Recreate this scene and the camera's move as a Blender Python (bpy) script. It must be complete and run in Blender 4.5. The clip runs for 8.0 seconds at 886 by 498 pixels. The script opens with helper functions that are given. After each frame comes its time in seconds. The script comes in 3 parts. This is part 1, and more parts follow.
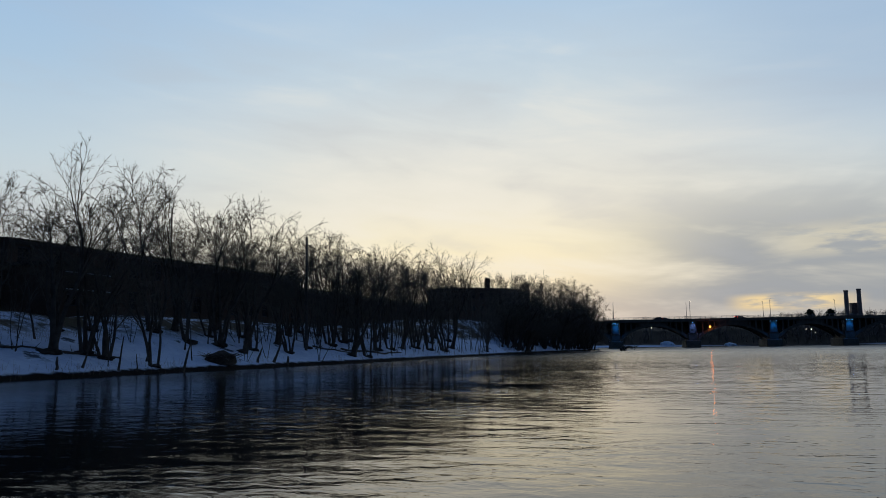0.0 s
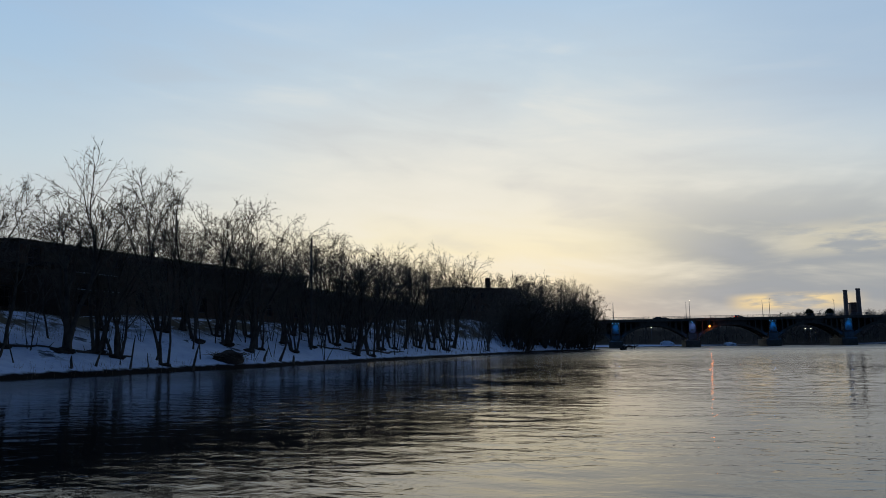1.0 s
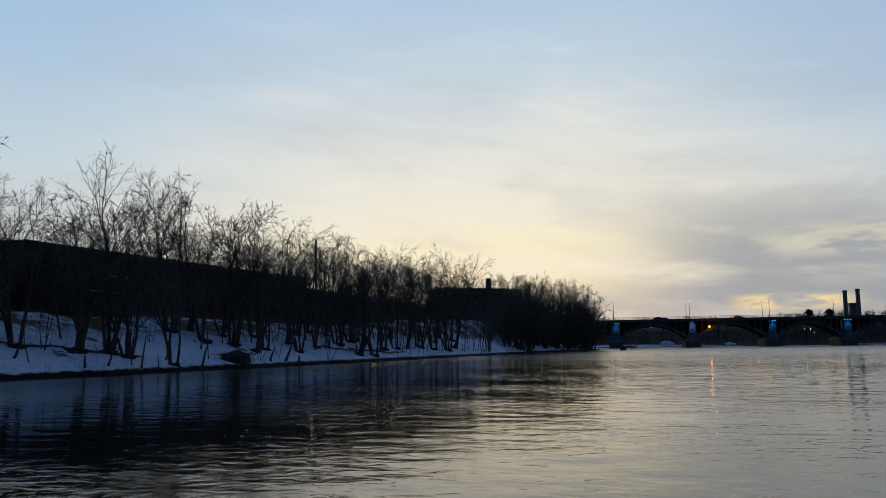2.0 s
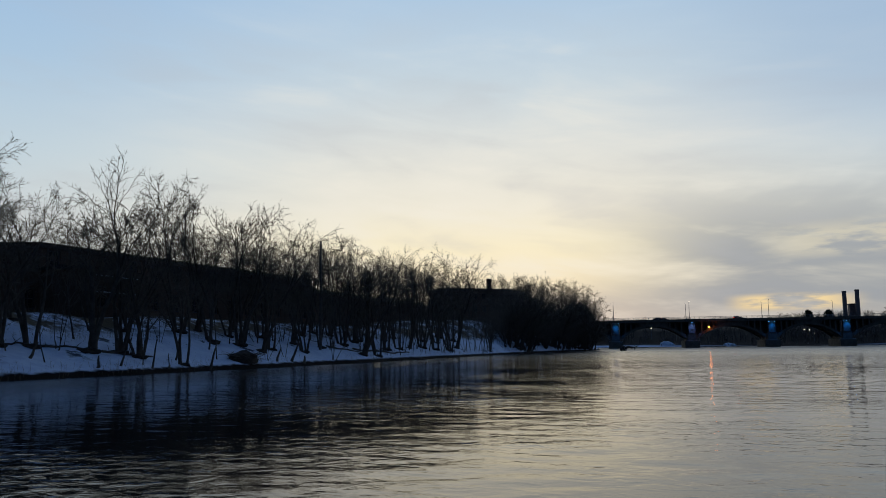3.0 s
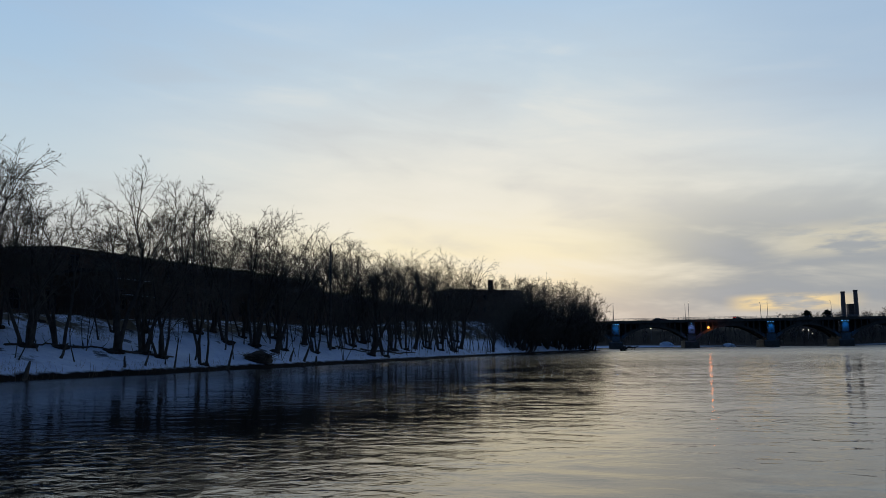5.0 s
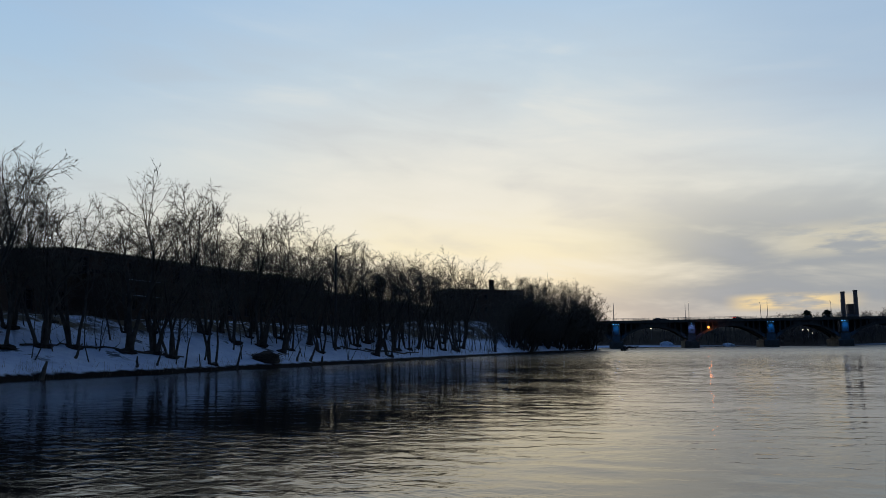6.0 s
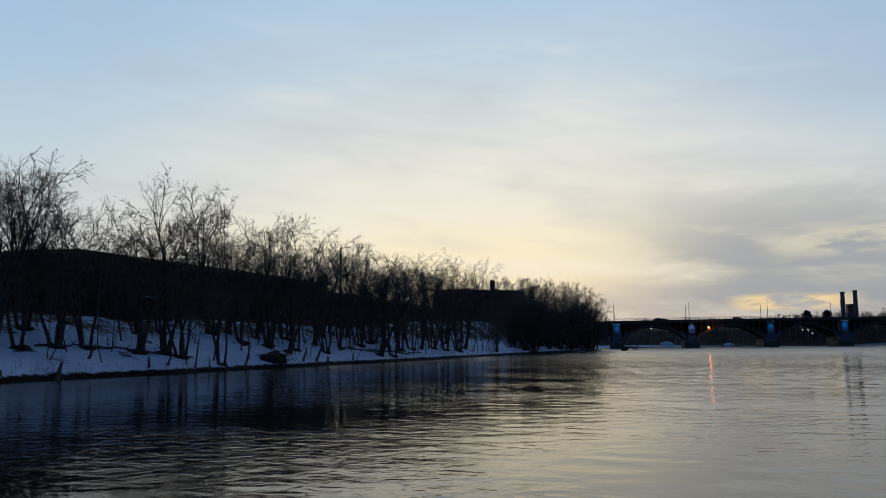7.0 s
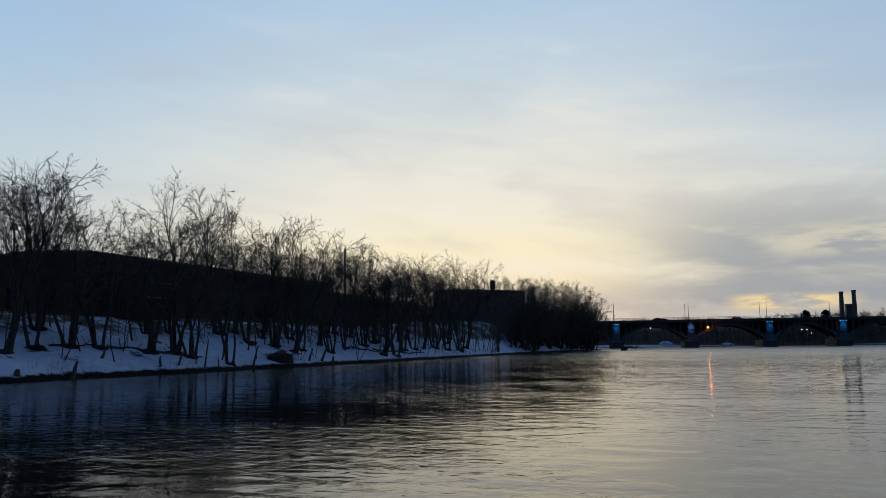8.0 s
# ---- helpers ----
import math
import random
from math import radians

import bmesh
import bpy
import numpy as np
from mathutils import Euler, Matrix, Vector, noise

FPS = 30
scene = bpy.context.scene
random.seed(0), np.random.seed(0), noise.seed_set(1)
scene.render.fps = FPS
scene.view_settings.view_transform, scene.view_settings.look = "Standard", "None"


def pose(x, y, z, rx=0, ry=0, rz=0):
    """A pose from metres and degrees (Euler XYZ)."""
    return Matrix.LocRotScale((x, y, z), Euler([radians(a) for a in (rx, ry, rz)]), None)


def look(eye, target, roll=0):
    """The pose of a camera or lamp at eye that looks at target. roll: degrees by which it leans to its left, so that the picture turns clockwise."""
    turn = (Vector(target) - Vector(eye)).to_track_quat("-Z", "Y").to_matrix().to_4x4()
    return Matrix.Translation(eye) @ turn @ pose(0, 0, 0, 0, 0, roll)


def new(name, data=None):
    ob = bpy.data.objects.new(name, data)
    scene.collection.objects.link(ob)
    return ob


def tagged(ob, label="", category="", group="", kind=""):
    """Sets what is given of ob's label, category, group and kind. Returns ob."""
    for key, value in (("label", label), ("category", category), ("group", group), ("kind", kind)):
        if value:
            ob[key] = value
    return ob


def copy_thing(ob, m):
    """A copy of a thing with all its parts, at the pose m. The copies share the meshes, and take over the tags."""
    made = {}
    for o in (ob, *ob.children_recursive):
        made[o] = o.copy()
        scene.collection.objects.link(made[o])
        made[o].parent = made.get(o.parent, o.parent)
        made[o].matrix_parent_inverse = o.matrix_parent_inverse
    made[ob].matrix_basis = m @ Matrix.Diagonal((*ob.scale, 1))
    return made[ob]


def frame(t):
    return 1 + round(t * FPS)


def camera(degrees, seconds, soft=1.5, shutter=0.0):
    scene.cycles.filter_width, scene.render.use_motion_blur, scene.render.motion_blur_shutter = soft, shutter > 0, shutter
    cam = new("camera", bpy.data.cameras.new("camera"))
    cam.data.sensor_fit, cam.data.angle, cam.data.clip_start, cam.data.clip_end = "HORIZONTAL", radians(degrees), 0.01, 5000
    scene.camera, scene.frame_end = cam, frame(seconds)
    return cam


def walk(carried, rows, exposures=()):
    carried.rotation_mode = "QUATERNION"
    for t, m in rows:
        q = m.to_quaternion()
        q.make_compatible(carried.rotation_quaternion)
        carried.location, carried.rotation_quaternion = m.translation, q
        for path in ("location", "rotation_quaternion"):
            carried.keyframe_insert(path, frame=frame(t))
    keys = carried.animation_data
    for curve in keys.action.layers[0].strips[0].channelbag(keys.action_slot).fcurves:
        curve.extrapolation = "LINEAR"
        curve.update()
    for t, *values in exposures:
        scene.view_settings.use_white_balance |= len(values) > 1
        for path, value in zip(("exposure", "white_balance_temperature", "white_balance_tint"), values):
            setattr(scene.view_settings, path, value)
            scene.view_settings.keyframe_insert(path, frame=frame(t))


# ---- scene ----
cam = camera(58.0, 8.0, soft=0.9)
PATH = [
    (0, (-0.309, 0.186, 1.68), (-0.905, 2.079, 1.925), -0.8),
    (0.5, (-0.277, -0.503, 1.669), (-0.873, 1.391, 1.913), -0.8),
    (1, (-0.202, -1.235, 1.654), (-0.798, 0.659, 1.898), -0.8),
    (1.5, (-0.13, -1.936, 1.654), (-0.726, -0.043, 1.898), -0.8),
    (3, (0.036, -4.139, 1.735), (-0.56, -2.246, 1.979), -0.7),
    (3.5, (0.04, -4.866, 1.722), (-0.556, -2.973, 1.966), -0.7),
    (4, (0.022, -5.556, 1.685), (-0.574, -3.662, 1.93), -0.8),
    (4.5, (0.033, -6.263, 1.676), (-0.562, -4.369, 1.922), -0.8),
    (6, (-0.02, -8.348, 1.816), (-0.615, -6.454, 2.06), -0.7),
    (6.5, (-0.059, -8.991, 1.841), (-0.654, -7.097, 2.084), -0.7),
    (7, (-0.095, -9.628, 1.865), (-0.69, -7.734, 2.109), -0.7),
    (7.5, (-0.154, -10.337, 1.889), (-0.747, -8.442, 2.133), -0.7),
    (8, (-0.168, -11.038, 1.891), (-0.761, -9.144, 2.134), -0.7),
]
walk(cam, [(t, look(eye, target, roll)) for t, eye, target, roll in PATH])

# ---- world, sun, exposure ----
GLOW_AZ = -13.0      # bearing of the sunset, degrees from +y towards +x


class Nodes:
    """Short hand for a node tree."""

    def __init__(self, tree):
        self.t = tree
        tree.nodes.clear()

    def add(self, kind):
        return self.t.nodes.new(kind)

    def put(self, socket, value):
        if isinstance(value, bpy.types.NodeSocket):
            self.t.links.new(value, socket)
        else:
            socket.default_value = value

    def math(self, op, a, b=0.0, c=0.0, clamp=False):
        n = self.add("ShaderNodeMath")
        n.operation, n.use_clamp = op, clamp
        for s, v in zip(n.inputs, (a, b, c)):
            self.put(s, v)
        return n.outputs[0]

    def remap(self, x, a, b, c=0.0, d=1.0, smooth=True):
        n = self.add("ShaderNodeMapRange")
        n.interpolation_type = "SMOOTHSTEP" if smooth else "LINEAR"
        for s, v in zip(n.inputs, (x, a, b, c, d)):
            self.put(s, v)
        return n.outputs[0]

    def mix(self, fac, a, b, blend="MIX"):
        n = self.add("ShaderNodeMix")
        n.data_type, n.blend_type = "RGBA", blend
        self.put(n.inputs[0], fac)
        for s, v in ((n.inputs[6], a), (n.inputs[7], b)):
            self.put(s, v if isinstance(v, bpy.types.NodeSocket) else (*v, 1.0))
        return n.outputs[2]

    def ramp(self, fac, stops):
        n = self.add("ShaderNodeValToRGB")
        e = n.color_ramp.elements
        while len(e) < len(stops):
            e.new(0.5)
        for el, (p, c) in zip(e, stops):
            el.position, el.color = p, (*c, 1.0)
        self.put(n.inputs[0], fac)
        return n.outputs[0]

    def noise(self, vec, scale, detail=4.0, rough=0.55, distort=0.0):
        n = self.add("ShaderNodeTexNoise")
        if vec is not None:
            self.put(n.inputs["Vector"], vec)
        self.put(n.inputs["Scale"], scale)
        self.put(n.inputs["Detail"], detail)
        self.put(n.inputs["Roughness"], rough)
        self.put(n.inputs["Distortion"], distort)
        return n.outputs[0]

    def vec(self, x, y, z):
        n = self.add("ShaderNodeCombineXYZ")
        for s, v in zip(n.inputs, (x, y, z)):
            self.put(s, v)
        return n.outputs[0]


def make_world():
    world = bpy.data.worlds.new("dusk_sky")
    scene.world = world
    world.use_nodes = True
    k = Nodes(world.node_tree)
    sep = k.add("ShaderNodeSeparateXYZ")
    k.put(sep.inputs[0], k.add("ShaderNodeTexCoord").outputs["Generated"])
    x, y, z = sep.outputs
    az = k.math("MULTIPLY", k.math("ARCTAN2", x, y), 57.2958)
    el = k.math("MULTIPLY", k.math("ARCSINE", z), 57.2958)
    off = k.math("SUBTRACT", az, GLOW_AZ)
    far = k.math("ABSOLUTE", off)
    h = k.math("DIVIDE", el, 90.0, clamp=True)
    deg = lambda v: v / 90.0
    glow = k.ramp(h, [(0.0, (0.50, 0.42, 0.375)), (deg(1.5), (0.53, 0.475, 0.42)), (deg(3), (0.66, 0.585, 0.47)), (deg(4.5), (0.88, 0.77, 0.54)),
                      (deg(7), (0.93, 0.84, 0.60)), (deg(10), (0.85, 0.81, 0.69)), (deg(14), (0.74, 0.75, 0.71)),
                      (deg(19), (0.57, 0.67, 0.74)), (deg(25), (0.42, 0.58, 0.76)), (deg(38), (0.09, 0.17, 0.36)), (1.0, (0.018, 0.040, 0.115))])
    side = k.ramp(h, [(0.0, (0.40, 0.37, 0.345)), (deg(3), (0.48, 0.475, 0.44)), (deg(8), (0.64, 0.67, 0.66)), (deg(13), (0.54, 0.65, 0.72)),
                      (deg(19), (0.41, 0.57, 0.74)), (deg(26), (0.32, 0.50, 0.74)), (deg(38), (0.08, 0.16, 0.35)), (1.0, (0.018, 0.040, 0.115))])
    sky = k.mix(k.remap(far, 6.0, 36.0), glow, side)
    # stretched cloud sheets
    p = k.vec(k.math("MULTIPLY", az, 0.045), k.math("MULTIPLY", el, 0.17), 0.0)
    n1 = k.noise(p, 1.0, 5.0, 0.55, 0.6)
    p2 = k.vec(k.math("MULTIPLY", az, 0.10), k.math("MULTIPLY", k.math("ADD", el, k.math("MULTIPLY", az, 0.12)), 0.5), 3.7)
    n2 = k.noise(p2, 1.0, 4.0, 0.5, 0.5)
    cloud = k.math("ADD", k.math("MULTIPLY", n1, 0.6), k.math("MULTIPLY", n2, 0.4))
    right = k.remap(az, -10.0, 4.0)
    low = k.math("MULTIPLY", k.remap(el, 0.8, 3.0), k.remap(el, 14.0, 5.5))
    bank = k.math("MULTIPLY", right, low)
    grey = k.math("MULTIPLY", bank, k.remap(cloud, 0.27, 0.54), clamp=True)
    sky = k.mix(k.math("MULTIPLY", grey, 0.9), sky, (0.300, 0.334, 0.374))
    wisp = k.math("MULTIPLY", k.remap(cloud, 0.47, 0.66), k.remap(el, 30.0, 8.0))
    sky = k.mix(k.math("MULTIPLY", wisp, 0.38), sky, (0.48, 0.49, 0.52))
    veil = k.math("MULTIPLY", k.remap(cloud, 0.52, 0.34), k.math("MULTIPLY", k.remap(el, 27.0, 14.0), k.remap(far, 34.0, 8.0)))
    sky = k.mix(k.math("MULTIPLY", veil, 0.45), sky, (0.90, 0.86, 0.76))
    upper = k.math("MULTIPLY", k.remap(az, -8.0, 14.0), k.remap(el, 9.0, 18.0))
    sky = k.mix(k.math("MULTIPLY", upper, 0.5), sky, (0.34, 0.46, 0.63))
    # yellow gaps low under the grey sheet
    gap_n = k.noise(k.vec(k.math("MULTIPLY", az, 0.25), k.math("MULTIPLY", el, 1.1), 9.0), 1.0, 4.0)
    for e0, e1, e2, e3, a0, a1, a2, a3, amount, tint in ((2.0, 2.5, 2.9, 3.4, 1.5, 4.0, 7.5, 11.0, 0.95, (0.92, 0.70, 0.36)), (5.2, 6.2, 7.0, 8.2, 3.0, 8.0, 20.0, 30.0, 0.6, (0.72, 0.66, 0.50))):
        gap = k.math("MULTIPLY", k.remap(el, e0, e1), k.remap(el, e3, e2))
        gap = k.math("MULTIPLY", gap, k.math("MULTIPLY", k.remap(az, a0, a1), k.remap(az, a3, a2)))
        gap = k.math("MULTIPLY", gap, k.remap(gap_n, 0.36, 0.56))
        sky = k.mix(k.math("MULTIPLY", gap, amount), sky, tint)
    # the eastern sky is already night-blue
    dusk = k.remap(far, 34.0, 82.0)
    sky = k.mix(dusk, sky, (0.026, 0.059, 0.142))
    clear = k.add("ShaderNodeTexSky")
    clear.sky_type, clear.sun_disc = "NISHITA", False
    clear.sun_elevation, clear.sun_rotation = radians(1.0), radians(GLOW_AZ)
    bg1, bg2 = k.add("ShaderNodeBackground"), k.add("ShaderNodeBackground")
    k.put(bg1.inputs[0], clear.outputs[0])
    bg1.inputs[1].default_value = 0.05
    k.put(bg2.inputs[0], sky)
    bg2.inputs[1].default_value = 1.06
    mx = k.add("ShaderNodeMixShader")
    mx.inputs[0].default_value = 0.93
    k.put(mx.inputs[1], bg1.outputs[0])
    k.put(mx.inputs[2], bg2.outputs[0])
    k.put(k.add("ShaderNodeOutputWorld").inputs[0], mx.outputs[0])


make_world()

scene.view_settings.exposure = 0.0


# ---- materials ----
def material(name, build):
    m = bpy.data.materials.new(name)
    m.use_nodes = True
    k = Nodes(m.node_tree)
    out = k.add("ShaderNodeOutputMaterial")
    k.put(out.inputs[0], build(k))
    return m


def surface(k, color, rough=0.8, metal=0.0, bump=None, strength=0.3, dist=0.02, spec=0.4):
    b = k.add("ShaderNodeBsdfPrincipled")
    k.put(b.inputs["Base Color"], color if isinstance(color, bpy.types.NodeSocket) else (*color, 1.0))
    k.put(b.inputs["Roughness"], rough)
    k.put(b.inputs["Metallic"], metal)
    k.put(b.inputs["Specular IOR Level"], spec)
    if bump is not None:
        n = k.add("ShaderNodeBump")
        n.inputs["Strength"].default_value, n.inputs["Distance"].default_value = strength, dist
        k.put(n.inputs["Height"], bump)
        k.put(b.inputs["Normal"], n.outputs[0])
    return b.outputs[0]


def place(k):
    return k.add("ShaderNodeNewGeometry").outputs["Position"]


def speckled(name, dark, light, scale=3.0, rough=0.85, metal=0.0, strength=0.4, dist=0.02, spec=0.4):
    """Two-scale mottling in world space."""
    def build(k):
        p = place(k)
        big, fine = k.noise(p, scale, 3.0), k.noise(p, scale * 9.0, 4.0)
        both = k.math("ADD", k.math("MULTIPLY", big, 0.6), k.math("MULTIPLY", fine, 0.4))
        return surface(k, k.mix(k.remap(both, 0.3, 0.7), dark, light), rough, metal, fine, strength, dist, spec)
    return material(name, build)


def glowing(name, color, power):
    def build(k):
        e = k.add("ShaderNodeEmission")
        e.inputs[0].default_value, e.inputs[1].default_value = (*color, 1.0), power
        return e.outputs[0]
    return material(name, build)


def water_build(k):
    """Fine ripples over the modelled waves."""
    p = place(k)
    sx = k.add("ShaderNodeSeparateXYZ")
    k.put(sx.inputs[0], p)
    flat = k.vec(k.math("MULTIPLY", sx.outputs[0], 0.75), sx.outputs[1], 0.0)
    chop = k.noise(flat, 2.4, 3.0, 0.5, 0.6)
    fine = k.noise(flat, 5.0, 2.0, 0.5, 0.4)
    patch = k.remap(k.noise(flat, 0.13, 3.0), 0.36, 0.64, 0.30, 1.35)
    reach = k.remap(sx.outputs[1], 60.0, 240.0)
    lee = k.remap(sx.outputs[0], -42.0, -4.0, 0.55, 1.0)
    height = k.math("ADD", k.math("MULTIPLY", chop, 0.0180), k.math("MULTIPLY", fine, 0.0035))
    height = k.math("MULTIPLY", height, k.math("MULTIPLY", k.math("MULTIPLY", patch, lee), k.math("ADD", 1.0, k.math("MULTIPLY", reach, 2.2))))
    b = k.add("ShaderNodeBsdfPrincipled")
    b.inputs["Base Color"].default_value = (0.004, 0.005, 0.006, 1.0)
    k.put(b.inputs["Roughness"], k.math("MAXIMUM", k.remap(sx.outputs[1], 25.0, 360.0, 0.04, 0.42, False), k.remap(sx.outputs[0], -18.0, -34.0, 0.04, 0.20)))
    b.inputs["IOR"].default_value = 1.333
    n = k.add("ShaderNodeBump")
    n.inputs["Strength"].default_value, n.inputs["Distance"].default_value = 1.0, 1.0
    k.put(n.inputs["Height"], height)
    k.put(b.inputs["Normal"], n.outputs[0])
    return b.outputs[0]


def ground_build(k):
    """Old snow over mud and dead grass, bare along the waterline."""
    p = place(k)
    sep = k.add("ShaderNodeSeparateXYZ")
    k.put(sep.inputs[0], p)
    z = sep.outputs[2]
    rag = k.noise(p, 1.1, 5.0, 0.6)
    big = k.noise(p, 0.16, 3.0, 0.55)
    grain = k.noise(p, 14.0, 3.0)
    snow = k.mix(k.remap(rag, 0.3, 0.75), (0.74, 0.83, 0.95), (0.60, 0.69, 0.84))
    # mud, coloured extra dark to include the shade under the undercut edge
    earth = k.mix(grain, (0.007, 0.005, 0.004), (0.022, 0.017, 0.012))
    grass = k.mix(k.noise(p, 5.0, 4.0), (0.09, 0.07, 0.045), (0.22, 0.17, 0.10))
    edge = k.remap(k.math("ADD", z, k.math("MULTIPLY", rag, 0.5)), 0.56, 0.76)
    tufts = k.math("MULTIPLY", k.remap(k.math("ADD", k.math("MULTIPLY", big, 0.6), k.math("MULTIPLY", rag, 0.4)), 0.43, 0.54), k.remap(z, 2.8, 4.0))
    litter = k.math("MULTIPLY", k.remap(sep.outputs[1], 504.0, 514.0), k.remap(rag, 0.78, 0.66))
    c = k.mix(tufts, snow, grass)
    bare = k.math("MULTIPLY", k.remap(k.noise(p, 0.42, 5.0, 0.62), 0.60, 0.67), k.remap(z, 0.9, 1.5))
    c = k.mix(k.math("MULTIPLY", bare, 0.85), c, earth)
    specks = k.remap(k.noise(p, 7.0, 2.0), 0.68, 0.74)
    c = k.mix(k.math("MULTIPLY", specks, 0.7), c, (0.05, 0.04, 0.03))
    c = k.mix(litter, c, k.mix(rag, (0.018, 0.014, 0.011), (0.045, 0.036, 0.027)))
    c = k.mix(edge, earth, c)
    return surface(k, c, 0.85, 0.0, k.math("ADD", rag, k.math("MULTIPLY", grain, 0.2)), 0.5, 0.12, 0.06)


def brick_build(k):
    p = place(k)
    fine = k.noise(p, 6.0, 4.0)
    big = k.noise(p, 0.25, 3.0)
    c = k.mix(fine, (0.090, 0.057, 0.040), (0.14, 0.090, 0.063))
    c = k.mix(k.remap(big, 0.4, 0.7, 0.0, 0.5), c, (0.080, 0.064, 0.050))
    return surface(k, c, 0.9, 0.0, fine, 0.4, 0.01, 0.1)


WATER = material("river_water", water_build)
GROUND = material("snowy_bank", ground_build)
BRICK = material("mill_brick", brick_build)
BARK = speckled("wet_bark", (0.050, 0.039, 0.028), (0.125, 0.098, 0.070), 2.0, 0.9, 0.0, 0.8, 0.03)
TWIG = speckled("twig_bark", (0.080, 0.062, 0.044), (0.17, 0.132, 0.092), 1.2)
ROOF = speckled("tar_roof", (0.040, 0.038, 0.035), (0.085, 0.080, 0.072), 0.5, 0.95, spec=0.05)
CONCRETE = speckled("weathered_concrete", (0.075, 0.065, 0.048), (0.15, 0.128, 0.095), 0.5)
STEEL = speckled("galvanised_steel", (0.16, 0.17, 0.18), (0.30, 0.31, 0.32), 3.0, 0.5, 0.7)
SNOWCAP = speckled("packed_snow", (0.66, 0.76, 0.86), (0.80, 0.87, 0.93), 1.5, 0.8)
WOOD = speckled("grey_timber", (0.06, 0.05, 0.04), (0.15, 0.12, 0.095), 2.5)
NEEDLE = speckled("pine_needles", (0.012, 0.022, 0.012), (0.035, 0.06, 0.028), 1.0)
STALK = speckled("dead_stalk", (0.10, 0.075, 0.045), (0.24, 0.18, 0.11), 2.0)
FAR_TWIG = speckled("grey_twigs", (0.085, 0.070, 0.058), (0.16, 0.13, 0.11), 0.6)
STACK = speckled("stack_brick", (0.15, 0.11, 0.09), (0.26, 0.19, 0.16), 0.6)
LITTER = speckled("leaf_litter", (0.022, 0.016, 0.011), (0.065, 0.048, 0.032), 3.0, 0.95, 0.0, 0.8, 0.06)
PAINT = speckled("dark_car_paint", (0.03, 0.03, 0.035), (0.05, 0.05, 0.055), 4.0, 0.3)
RUBBER = speckled("tyre_rubber", (0.015, 0.015, 0.015), (0.03, 0.03, 0.03), 9.0)


def glass_build(k):
    return surface(k, k.mix(k.noise(place(k), 3.0, 3.0), (0.010, 0.011, 0.013), (0.022, 0.021, 0.02)), 0.55, 0.0, k.noise(place(k), 0.8, 2.0), 0.1, 0.05, 0.15)


PANE = material("grimy_window_glass", glass_build)
AMBER = glowing("amber_lens", (1.0, 0.34, 0.05), 3.6)
BLUE = glowing("blue_lens", (0.06, 0.34, 1.0), 5.0)
WHITE = glowing("white_lens", (1.0, 0.86, 0.66), 4.0)
RED = glowing("red_lens", (1.0, 0.05, 0.03), 2.5)


# ---- mesh helpers ----
def mesh_from(name, verts, faces, mat, smooth=False):
    me = bpy.data.meshes.new(name)
    me.from_pydata([tuple(v) for v in verts], [], faces)
    me.materials.append(mat)
    if smooth:
        me.polygons.foreach_set("use_smooth", [True] * len(me.polygons))
    me.update()
    return me


def part(name, bm, mat, parent=None, label=""):
    me = bpy.data.meshes.new(name)
    bm.to_mesh(me)
    bm.free()
    me.materials.append(mat)
    return attach(name, me, parent, label)


def attach(name, me, parent=None, label="", m=None):
    ob = new(name, me)
    if m is not None:
        ob.matrix_basis = m
    if parent is not None:
        ob.parent = parent
    if label:
        tagged(ob, label)
    return ob


def box(bm, x0, y0, z0, x1, y1, z1, bevel=0.0):
    geo = bmesh.ops.create_cube(bm, size=1.0)["verts"]
    for v in geo:
        v.co = Vector(((x0 + x1) / 2 + v.co.x * (x1 - x0), (y0 + y1) / 2 + v.co.y * (y1 - y0), (z0 + z1) / 2 + v.co.z * (z1 - z0)))
    if bevel:
        bmesh.ops.bevel(bm, geom=list({e for v in geo for e in v.link_edges}), offset=bevel, segments=1, affect="EDGES")
    return bm


def boxed(*a, bevel=0.0):
    return box(bmesh.new(), *a, bevel=bevel)


def prism(outline, y0, y1):
    """An outline in x and z, drawn out along y."""
    bm = bmesh.new()
    a = [bm.verts.new((x, y0, z)) for x, z in outline]
    b = [bm.verts.new((x, y1, z)) for x, z in outline]
    n = len(a)
    bm.faces.new(a)
    bm.faces.new(b[::-1])
    for i in range(n):
        bm.faces.new((a[i], b[i], b[(i + 1) % n], a[(i + 1) % n]))
    bmesh.ops.recalc_face_normals(bm, faces=bm.faces)
    return bm


